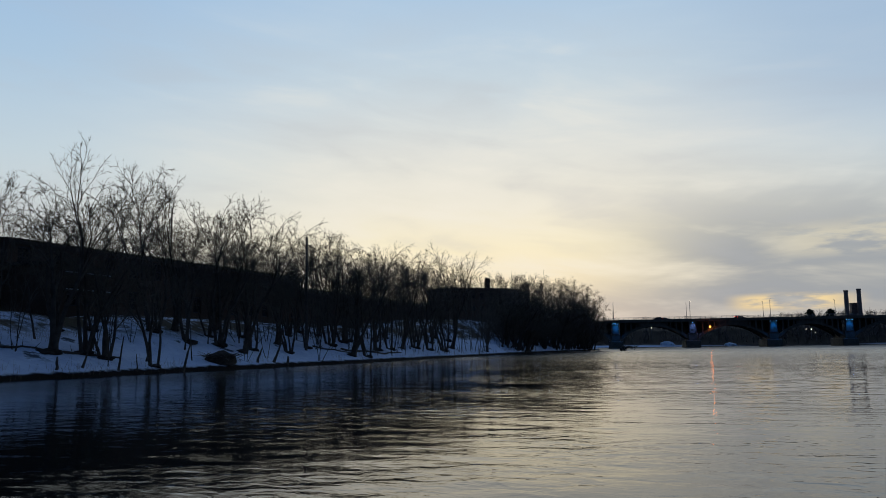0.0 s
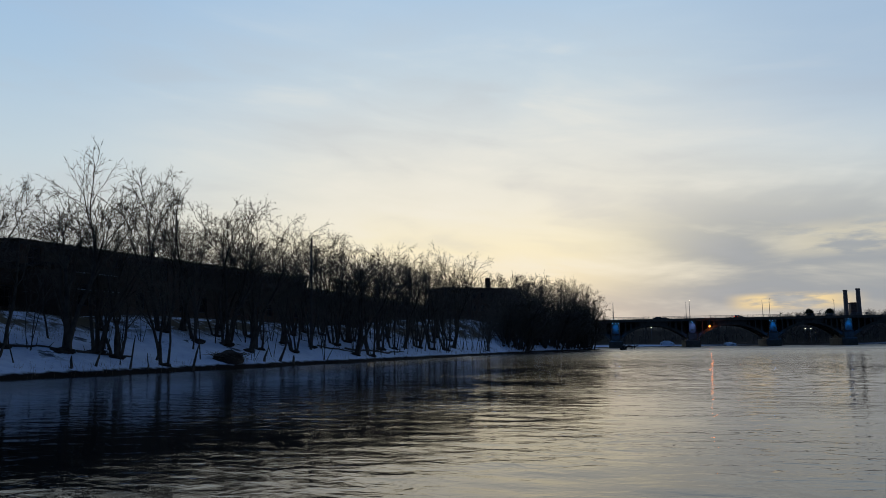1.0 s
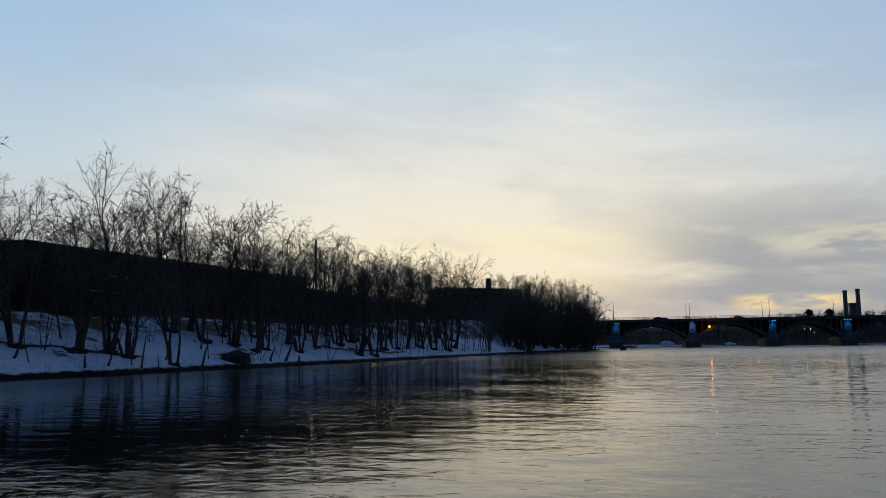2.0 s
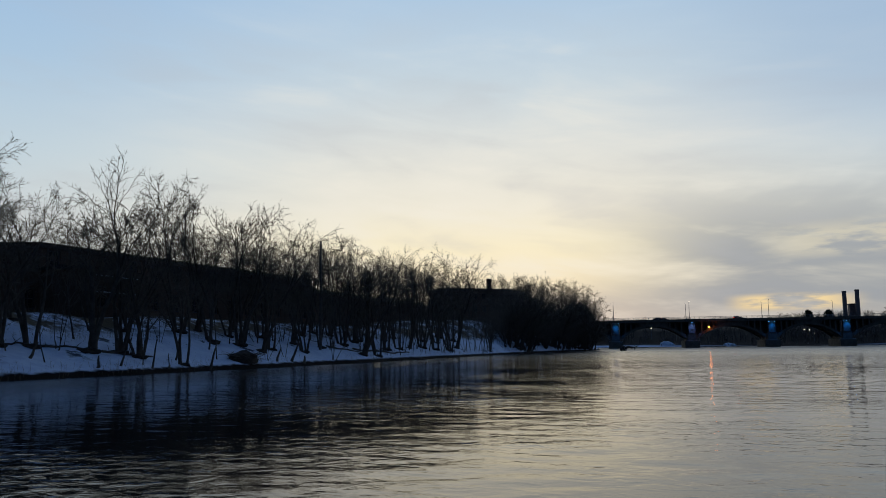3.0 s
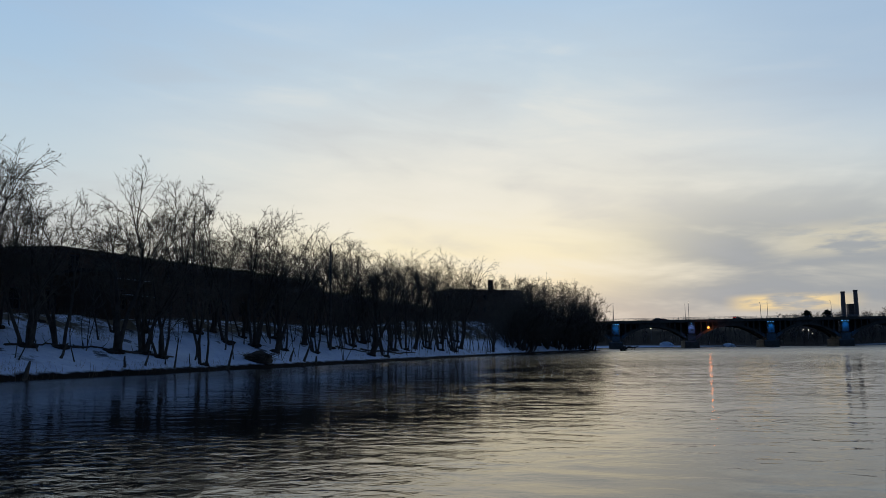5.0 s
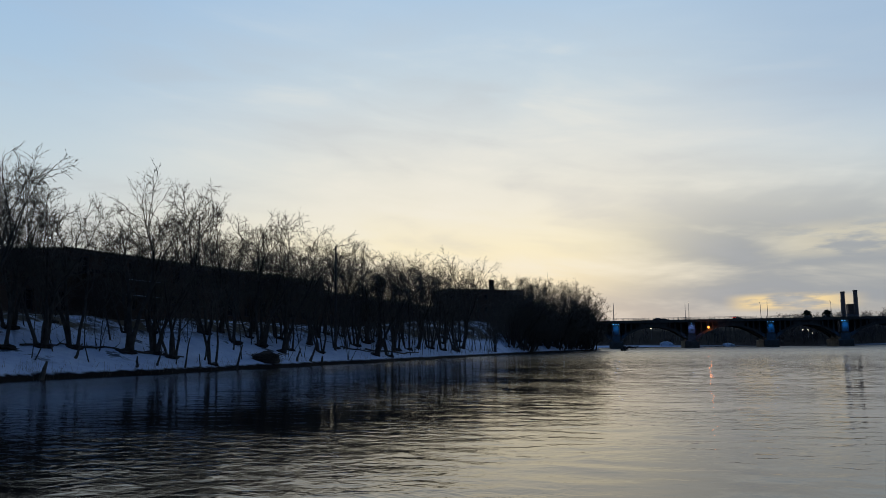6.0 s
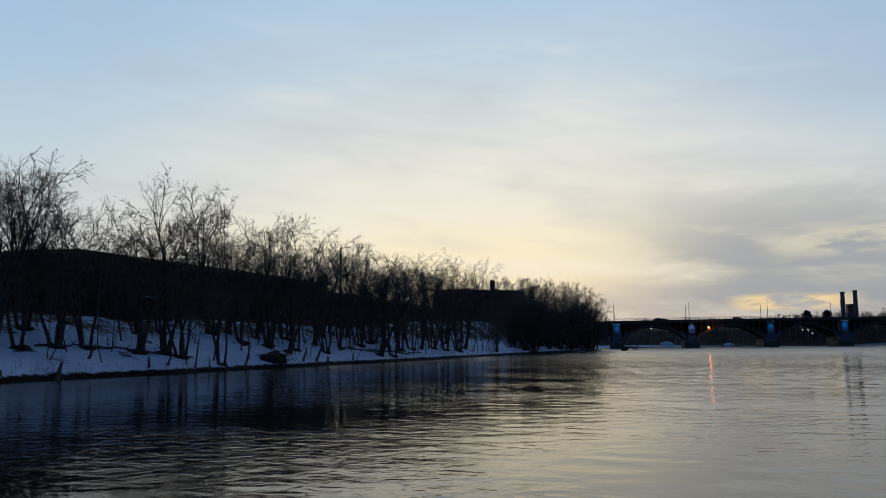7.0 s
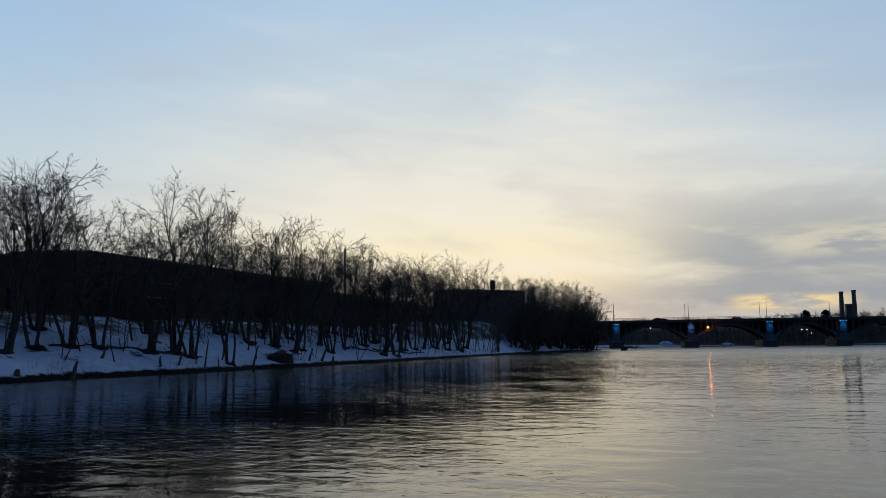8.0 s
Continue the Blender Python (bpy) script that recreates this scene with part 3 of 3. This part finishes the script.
def build_bridge():
    root = new("bridge")
    root.matrix_basis = BRIDGE
    tagged(root, "weathered concrete arch bridge with blue-lit piers", "bridge")
    part("deck", boxed(-112, 0.3, DECK - 1.0, 148, WIDTH - 0.3, DECK - 0.3), CONCRETE, root)
    for y in (0.0, WIDTH - 0.5):
        part("fascia", boxed(-112, y, DECK - 1.5, 148, y + 0.5, DECK, bevel=0.05), CONCRETE, root)
        part("handrail", boxed(-112, y + 0.15, DECK + 0.95, 148, y + 0.35, DECK + 1.1), STEEL, root)
    post = bpy.data.meshes.new("rail_post")
    b = boxed(-0.10, -0.10, 0, 0.10, 0.10, 0.95)
    b.to_mesh(post)
    b.free()
    post.materials.append(STEEL)
    for i in range(104):
        attach("rail_post", post, root, m=pose(-111 + 2.5 * i, 0.25, DECK + 0.002))
    spans = sorted(PIERS)
    for p in spans:
        bm = boxed(p - 3.6, -1.4, -3, p + 3.6, WIDTH + 1.4, 3.6, bevel=0.3)
        box(bm, p - 2.2, -0.4, 3.6, p + 2.2, WIDTH + 0.4, 7.0, bevel=0.15)
        pier = part("pier", bm, CONCRETE, root)
        for y in (-0.6, WIDTH - 1.4):
            part("pilaster", boxed(p - 1.7, y, 7.003, p + 1.7, y + 2.0, DECK - 1.51, bevel=0.1), CONCRETE, pier)
    for a, c in zip(spans, spans[1:]):
        half, mid = (c - a) / 2 - 2.2, (a + c) / 2
        for y in (0.4, WIDTH / 2 - 0.8, WIDTH - 2.0):
            bm = bmesh.new()
            n = 22
            ring = []
            for i in range(n + 1):
                u = -1 + 2 * i / n
                thick = 1.0 + 0.7 * u * u
                lo = 4.2 + 6.6 * (1 - u * u)
                ring.append([bm.verts.new((mid + u * half, yy, zz)) for yy, zz in ((y, lo), (y + 1.6, lo), (y + 1.6, lo + thick), (y, lo + thick))])
            for r0, r1 in zip(ring, ring[1:]):
                for s in range(4):
                    bm.faces.new((r0[s], r0[(s + 1) % 4], r1[(s + 1) % 4], r1[s]))
            bmesh.ops.recalc_face_normals(bm, faces=bm.faces)
            rib = part("arch_rib", bm, CONCRETE, root)
            for i in range(1, 12):
                u = -1 + 2 * i / 12
                top = 4.2 + 6.6 * (1 - u * u) + 1.0 + 0.7 * u * u
                if top < DECK - 2.1:
                    part("spandrel_column", boxed(mid + u * half - 0.3, y + 0.2, top - 0.4, mid + u * half + 0.3, y + 1.4, DECK - 1.0), CONCRETE, rib)
        arc = [(mid + u * half, 4.2 + 6.6 * (1 - u * u) + 0.3) for u in (1.0, 0.8, 0.6, 0.4, 0.2, 0.0, -0.2, -0.4, -0.6, -0.8, -1.0)]
        part("spandrel_wall", prism([(mid - half, DECK - 1.0), (mid + half, DECK - 1.0)] + arc, WIDTH / 2 - 0.3, WIDTH / 2 + 0.3), CONCRETE, root)
        part("crown_wall", prism([(mid - half * 0.45, DECK - 1.0), (mid + half * 0.45, DECK - 1.0), (mid + half * 0.42, 11.2), (mid, 11.75), (mid - half * 0.42, 11.2)], 0.9, 1.5), CONCRETE, root)
    return root


build_bridge()


def street_lamp():
    root = new("street_lamp")
    t = Tubes()
    pole = [np.array((0, 0, z)) for z in (0.0, 3.0, 6.0, 8.6)]
    t.add(pole, (0.14, 0.12, 0.10, 0.08), 8)
    attach("pole", t.mesh("pole", STEEL), root)
    t = Tubes()
    t.add([np.array(c) for c in ((0, 0, 8.4), (-0.3, 0, 8.9), (-0.9, 0, 9.15), (-1.7, 0, 9.2))], (0.07, 0.06, 0.06, 0.05), 6)
    attach("arm", t.mesh("arm", STEEL), root)
    part("lamp_head", boxed(-2.4, -0.16, 9.10, -1.6, 0.16, 9.26, bevel=0.04), STEEL, root)
    part("base", boxed(-0.25, -0.25, 0, 0.25, 0.25, 0.5, bevel=0.05), CONCRETE, root)
    return tagged(root, "tall grey steel street lamp on the bridge deck", "street lamp", "lamps on the bridge")


lamp = street_lamp()
first = True
for p in (-37.6, 0.0, 38.0, 72.4):
    for y, turn in ((0.9, 90), (WIDTH - 0.9, -90)):
        m = BRIDGE @ pose(p - 0.8, y, DECK - 0.29, 0, 0, turn)
        if first:
            lamp.matrix_basis, first = m, False
        else:
            twin = copy_thing(lamp, m)
            if p == 0.0 and turn == 90:
                part("lens", boxed(-2.3, -0.13, 9.02, -1.7, 0.13, 9.096), WHITE, twin, "lit white lens")


def blue_floods():
    for p in (-37.6, 0.0, 38.0, 72.4):
        for dx in ((0.0,) if p == 0.0 else (-1.3, 0.0, 1.3)):
            root = new("flood_light")
            root.matrix_basis = BRIDGE @ pose(p + dx, -0.75, DECK - 1.9)
            part("housing", boxed(-0.28, -0.25, 0, 0.28, 0.72, 0.35, bevel=0.04), STEEL, root)
            part("lens", boxed(-0.24, -0.2, -0.06, 0.24, 0.1, -0.004), BLUE, root, "glowing blue lens")
            tagged(root, "small blue flood light under the bridge parapet", "light", "blue lights on the piers")
        d = bpy.data.lights.new("blue_flood", "SPOT")
        d.energy, d.spot_size, d.spot_blend, d.shadow_soft_size = 1300, radians(110), 1.0, 0.2
        d.color = (0.13, 0.26, 1.0) if p == 0.0 else (0.006, 0.19, 0.95)
        o = new("blue_flood", d)
        o.matrix_world = BRIDGE @ look((p, -1.9, DECK - 2.0), (p, -0.2, 4.0))


blue_floods()


def small_light(name, label, at, size, mat):
    """A lamp in a round cage on a short bracket."""
    root = new(name)
    root.matrix_basis = at
    bm = bmesh.new()
    bmesh.ops.create_icosphere(bm, subdivisions=2, radius=size)
    part("lens", bm, mat, root)
    bm = bmesh.new()
    bmesh.ops.create_cone(bm, cap_ends=True, segments=10, radius1=size * 1.15, radius2=size * 0.5, depth=size, matrix=Matrix.Translation((0, 0, size * 1.35)))
    part("hood", bm, STEEL, root)
    return tagged(root, label, "light")


small_light("navigation_light", "glowing amber navigation light hung under the arch", BRIDGE @ pose(8.3, -0.5, 10.2), 0.55, AMBER)
hanger = new("light_hanger")
hanger.matrix_basis = BRIDGE @ pose(8.3, -0.5, 11.0)
part("rod", boxed(-0.06, -0.06, 0.2, 0.06, 0.06, 3.0), STEEL, hanger)
part("bracket", boxed(-0.06, -0.06, 2.4, 0.06, 0.5, 2.52), STEEL, hanger)
tagged(hanger, "thin steel hanger under the bridge parapet", "bracket")
amber = bpy.data.lights.new("amber_lamp", "POINT")
amber.energy, amber.color, amber.shadow_soft_size = 130, (1.0, 0.22, 0.03), 0.6
ob = new("amber_lamp", amber)
ob.matrix_world = BRIDGE @ pose(8.3, -1.6, 10.0)


def car(x, y, turn):
    root = new("car")
    root.matrix_basis = BRIDGE @ pose(x, y, DECK - 0.28, 0, 0, turn)
    part("body", prism([(-2.2, 0.35), (2.2, 0.35), (2.25, 0.8), (1.3, 0.95), (0.6, 1.45), (-1.2, 1.5), (-2.0, 1.0), (-2.25, 0.95)], -0.85, 0.85), PAINT, root)
    for wx in (-1.35, 1.35):
        for wy in (-0.8, 0.8):
            bm = bmesh.new()
            bmesh.ops.create_cone(bm, cap_ends=True, segments=14, radius1=0.33, radius2=0.33, depth=0.2, matrix=Matrix.Translation((wx, wy, 0.33)) @ pose(0, 0, 0, 90))
            part("wheel", bm, RUBBER, root)
    for wy in (-0.6, 0.6):
        part("tail_light", boxed(-2.32, wy - 0.18, 0.72, -2.24, wy + 0.18, 0.92), RED, root, "lit red tail light")
    return tagged(root, "dark car with lit red tail lights on the bridge", "car", "cars on the bridge")


for x, y, turn in ((-16.5, 4.0, 180), (-12.0, 15.0, 0), (22.5, 4.5, 60), (25.5, 15.0, 0)):
    car(x, y, turn)


# ---- far shore ----
def stack(x, y, top, r):
    root = new("smokestack")
    root.matrix_basis = pose(x, y, 0)
    t = Tubes()
    t.add([np.array((0, 0, z)) for z in (10.0, 20.0, top - 1.2)], (r * 1.25, r * 1.12, r), 20)
    attach("shaft", t.mesh("shaft", STACK), root)
    t = Tubes()
    t.add([np.array((0, 0, z)) for z in (top - 1.2, top - 0.8, top)], (r, r * 1.13, r * 1.1), 20)
    attach("crown", t.mesh("crown", STACK), root)
    return tagged(root, "tall tapering dark brick smokestack", "smokestack", "mill smokestacks")


stack(97.2, 600, 36.6, 1.35)
stack(105.1, 600, 37.4, 1.35)
ph = new("powerhouse")
ph.matrix_basis = pose(103.2, 606, 12)
part("wall", boxed(-2.6, -3, -6, 3.4, 5, 15.6), STACK, ph)
part("roof", boxed(-2.9, -3.3, 15.6, 3.7, 5.3, 16.1, bevel=0.08), ROOF, ph)
tagged(ph, "tall narrow brick powerhouse beside the smokestacks", "building")


def pine(x, y, top, width, seed):
    rng = np.random.default_rng(seed)
    root = new("pine")
    z0 = ground_z(x, y)
    root.matrix_basis = pose(x, y, z0)
    h = top - z0
    t = Tubes()
    t.add([np.array((0, 0, -0.5)), np.array((0.1, 0, h * 0.5)), np.array((0, 0, h * 0.95))], (0.35, 0.25, 0.08), 7)
    attach("trunk", t.mesh("trunk", BARK), root)
    v, f = [], []
    for i in range(1500):
        a, u = rng.uniform(0, 6.283), rng.uniform(0, 1)
        r = width * math.sqrt(max(0.0, 1 - (2 * u - 1) ** 2)) * math.sqrt(rng.uniform(0.05, 1)) * (0.85 + 0.25 * math.sin(5 * a + 9 * u))
        c = np.array((r * math.cos(a), r * math.sin(a), h * 0.45 + u * h * 0.55))
        q = rng.normal(0, 0.34, (3, 3))
        b = len(v)
        v += [c + q[0], c + q[1], c + q[2], c + q[0] * 0.3 + np.array((0, 0, 0.25))]
        f += [(b, b + 1, b + 2), (b, b + 2, b + 3), (b + 1, b + 3, b + 2)]
    attach("crown", mesh_from("crown", v, f, NEEDLE), root)
    return tagged(root, "round-headed dark pine on the far shore", "tree", "pines on the far shore")


pine(69.1, 560, 22.5, 3.0, 3)
pine(81.0, 560, 22.4, 3.2, 4)

for x, top, v in ((21.6, 19.6, 2), (54.4, 20.6, 5), (86.7, 22.2, 1), (104.8, 22.2, 4), (112.7, 23.4, 2)):
    g = ground_z(x, 560.0)
    tagged(plant(KINDS[v], x, 560.0, top - g, v * 1.3), "bare dark deciduous tree on the far shore", "tree", "bare trees on the far shore")


def far_woods():
    """Bare woods along the far shore, past counting."""
    rng = np.random.default_rng(8)
    t = Tubes()
    for i in range(620):
        x = rng.uniform(-150, 190)
        y = FAR_SHORE + 10 + rng.uniform(0, 1) ** 1.5 * 85
        z = ground_z(x, y)
        h = rng.uniform(4.5, 9) + (2.0 if x > 45 else 0.0)
        p = np.array((x, y, z - 0.3))
        t.add([p, p + np.array((rng.normal(0, 0.3), 0, h * 0.5)), p + np.array((rng.normal(0, 0.5), 0, h * 0.72))], (0.22, 0.16, 0.05), 4)
        for j in range(26 if x > 45 else 14):
            s = p + np.array((0, 0, h * rng.uniform(0.25, 0.8)))
            a, l = rng.uniform(0, 6.283), h * rng.uniform(0.15, 0.38)
            e = s + np.array((math.cos(a) * l * 0.8, math.sin(a) * l * 0.8, l * 0.7))
            m = (s + e) / 2 + rng.normal(0, 0.2, 3)
            t.add([s, m, e], (0.09, 0.07, 0.03), 3)
    ob = new("far_woods", t.mesh("far_woods", FAR_TWIG))
    tagged(ob, "bare brown winter woods on the far shore", "trees", kind="stuff")


far_woods()


def pale_mound(x, y, w, d, h, seed):
    """A rough mound in the packed-snow material with a few dark boards sticking out."""
    rng = np.random.default_rng(seed)
    root = new("pale_mound")
    root.matrix_basis = pose(x, y, ground_z(x, y) - 0.2)
    bm = bmesh.new()
    bmesh.ops.create_icosphere(bm, subdivisions=4, radius=1.0)
    for v in bm.verts:
        k = 1 + 0.30 * noise.noise(v.co * 1.7 + Vector((seed, 0, 0))) + 0.10 * noise.noise(v.co * 5.0)
        v.co = Vector((v.co.x * w / 2 * k, v.co.y * d / 2 * k, max(v.co.z, -0.1) * h * k * (1.0 - 0.35 * v.co.x)))
    part("snow", bm, SNOWCAP, root)
    for i in range(5):
        u = rng.uniform(-0.42, 0.42) * w
        part("board", boxed(u - 0.12, -d * 0.42, 0.0, u + 0.12, -d * 0.42 + 0.15, rng.uniform(0.8, 1.6)), WOOD, root)
    return tagged(root, "blue-white mound with dark boards on the far shore", "snow heap", "snow heaps on the far shore")


# mounds stand in for two pale bluish shapes of unclear kind
pale_mound(-18.0, 509, 9.5, 5.0, 2.6, 3)
pale_mound(18.5, 510, 8.0, 5.0, 1.9, 6)

for x, z in ((-28.0, 12.4), (-12.6, 14.3), (-10.6, 14.2), (62.4, 9.8), (65.3, 9.7), (67.7, 7.6), (-54.9, 14.5)):
    root = new("yard_light")
    g = ground_z(x, 529)
    root.matrix_basis = pose(x, 529, g)
    t = Tubes()
    t.add([np.array((0, 0, -0.3)), np.array((0, 0, z - g))], (0.10, 0.07), 6)
    attach("pole", t.mesh("pole", STEEL), root)
    bm = bmesh.new()
    bmesh.ops.create_icosphere(bm, subdivisions=2, radius=0.24, matrix=Matrix.Translation((0, -0.2, z - g)))
    part("lens", bm, WHITE, root, "lit white lens")
    tagged(root, "small lit yard light on a pole across the river", "light", "yard lights on the far shore")


# ---- small things ----
def utility_pole(x, y, top, arm):
    root = new("utility_pole")
    z = ground_z(x, y)
    root.matrix_basis = pose(x, y, z)
    t = Tubes()
    t.add([np.array((0, 0, -0.5)), np.array((0.02, 0, (top - z) * 0.5)), np.array((0, 0, top - z))], (0.17, 0.15, 0.12), 9)
    attach("pole", t.mesh("pole", WOOD), root)
    if arm:
        part("crossarm", boxed(-0.06, -0.7, top - z - 0.9, 0.06, 0.7, top - z - 0.75), WOOD, root)
    return tagged(root, "weathered wooden utility pole rising among bare trees", "pole", "poles by the mill")


utility_pole(-42.7, 82.6, 14.6, False)
utility_pole(-85.0, 115.0, 26.0, True)


def brush_pile(x, y, w, h, seed):
    rng = np.random.default_rng(seed)
    root = new("brush_pile")
    root.matrix_basis = pose(x, y, ground_z(x, y) - 0.1)
    bm = bmesh.new()
    bmesh.ops.create_icosphere(bm, subdivisions=3, radius=1.0)
    for v in bm.verts:
        s = 1 + 0.25 * noise.noise(v.co * 2.3 + Vector((seed, 0, 0)))
        v.co = Vector((v.co.x * w * 0.45 * s, v.co.y * w * 0.5 * s, max(v.co.z, -0.2) * h * 0.8 * s))
    part("root_ball", bm, LITTER, root)
    t = Tubes()
    for i in range(110):
        a = rng.uniform(0, 6.283)
        s = np.array((math.cos(a) * w * 0.4, math.sin(a) * w * 0.45, rng.uniform(0, h * 0.6)))
        e = s + np.array((rng.normal(0, 0.5), rng.normal(0, 0.7), rng.uniform(-0.1, 0.5)))
        t.add([s * 0.6, s, e], (0.03, 0.025, 0.01), 4)
    attach("sticks", t.mesh("sticks", TWIG), root)
    return tagged(root, "dark tangled root ball and brush on the snowy bank", "brush pile")


brush_pile(-40.9, 62.6, 3.0, 1.2, 2)


def log(x0, y0, x1, y1, r, seed):
    rng = np.random.default_rng(seed)
    root = new("fallen_log")
    root.matrix_basis = pose(x0, y0, 0)
    t = Tubes()
    pts, rad = [], []
    for i in range(8):
        u = i / 7
        x, y = x0 + (x1 - x0) * u + rng.normal(0, 0.12), y0 + (y1 - y0) * u
        pts.append(np.array((x - x0, y - y0, ground_z(x, y) + r * 0.5)))
        rad.append(r * (1 - 0.5 * u))
    t.add(pts, rad, 7)
    attach("stem", t.mesh("stem", BARK), root)
    for i in range(7):
        t = Tubes()
        p = pts[rng.integers(1, 7)]
        t.add([p, p + np.array((rng.normal(0, 0.3), rng.normal(0, 0.4), rng.uniform(0.2, 0.7)))], (0.04, 0.012), 4)
        attach("stub", t.mesh("stub", BARK), root)
    return tagged(root, "dark fallen log half buried in snow", "log", "fallen logs on the bank")


for a in ((-46.4, 42.0, -44.0, 47.0, 0.11), (-43.9, 47.3, -42.8, 52.0, 0.13), (-42.4, 92.0, -40.9, 102.0, 0.16), (-41.4, 99.0, -40.6, 108.0, 0.14), (-43.4, 86.0, -41.4, 92.0, 0.12), (-46.9, 38.0, -46.6, 42.5, 0.10)):
    log(*a, int(a[1]))


def stump(x, y, h, lean, r, seed):
    rng = np.random.default_rng(seed)
    root = new("stump")
    root.matrix_basis = pose(x, y, ground_z(x, y) - 0.15)
    t = Tubes()
    d = np.array((rng.normal(0, 0.1), lean, 1.0))
    t.add([d * 0, d * h * 0.3 + rng.normal(0, 0.04, 3), d * h * 0.65 + rng.normal(0, 0.05, 3), d * h], (r * 1.4, r, r * 0.8, r * 0.45), 6)
    attach("stem", t.mesh("stem", BARK), root)
    return tagged(root, "broken dark stump leaning out of the snow", "stump", "stumps at the waterline")


for i, a in enumerate(((-41.4, 34.5, 1.3, 0.5, 0.16), (-41.4, 29.8, 0.5, 0.2, 0.2), (-41.2, 43.7, 1.0, 0.05, 0.10), (-41.0, 45.9, 1.2, 0.3, 0.09), (-40.7, 49.2, 2.6, 0.12, 0.07), (-40.5, 50.9, 1.4, 0.02, 0.05),
                       (-40.3, 56.3, 2.4, 0.3, 0.10), (-39.9, 67.3, 1.5, 0.5, 0.11), (-40.2, 70.8, 2.4, 0.15, 0.12), (-40.0, 73.2, 0.9, 0.1, 0.14), (-43.7, 40.0, 1.2, 0.6, 0.10))):
    stump(*a, 100 + i)


def snag(x, y):
    rng = np.random.default_rng(77)
    root = new("snag")
    root.matrix_basis = pose(x, y, 0) @ Matrix.Scale(1.6, 4)
    bm = bmesh.new()
    bmesh.ops.create_icosphere(bm, subdivisions=3, radius=1.0)
    for v in bm.verts:
        s = 1 + 0.4 * noise.noise(v.co * 1.9)
        v.co = Vector((v.co.x * 0.6 * s - 0.9, v.co.y * 0.6 * s, v.co.z * 0.75 * s + 0.2))
    part("root_ball", bm, BARK, root)
    t = Tubes()
    t.add([np.array(c) for c in ((-1.0, 0, 0.4), (0.2, 0, 0.75), (1.2, 0.2, 0.6), (2.0, 0.1, 0.95))], (0.25, 0.2, 0.13, 0.05), 6)
    for i in range(16):
        s = np.array((rng.uniform(-1.0, 1.6), 0.1, 0.6))
        t.add([s, s + np.array((rng.normal(0, 0.5), rng.normal(0, 0.3), rng.uniform(-0.7, 0.7)))], (0.07, 0.03), 4)
    attach("branches", t.mesh("branches", BARK), root)
    return tagged(root, "dark drifted root snag standing in the river", "snag")


snag(-20.6, 250.0)


def dry_weeds():
    """Dead stalks through the snow under the crest of the bank, past counting."""
    rng = np.random.default_rng(21)
    v, f = [], []
    for c in range(1000):
        cy = rng.uniform(26, 190)
        cx = shore(cy) - (rng.uniform(0.3, 1.2) if c % 14 == 0 else rng.uniform(7.5, 22))
        for i in range(rng.integers(5, 16)):
            x, y = cx + rng.normal(0, 0.5), cy + rng.normal(0, 0.8)
            z, h = ground_z(x, y) - 0.05, rng.uniform(0.25, 1.0)
            t = rng.normal(0, 0.25, 2) * h
            b = len(v)
            w = 0.012
            v += [(x - w, y, z), (x + w, y - w, z), (x, y + w, z), (x + t[0], y + t[1], z + h)]
            f += [(b, b + 1, b + 3), (b + 1, b + 2, b + 3), (b + 2, b, b + 3)]
    ob = new("dry_weeds", mesh_from("dry_weeds", v, f, STALK))
    tagged(ob, "dead brown weeds poking through the snow", "weeds", kind="stuff")


dry_weeds()
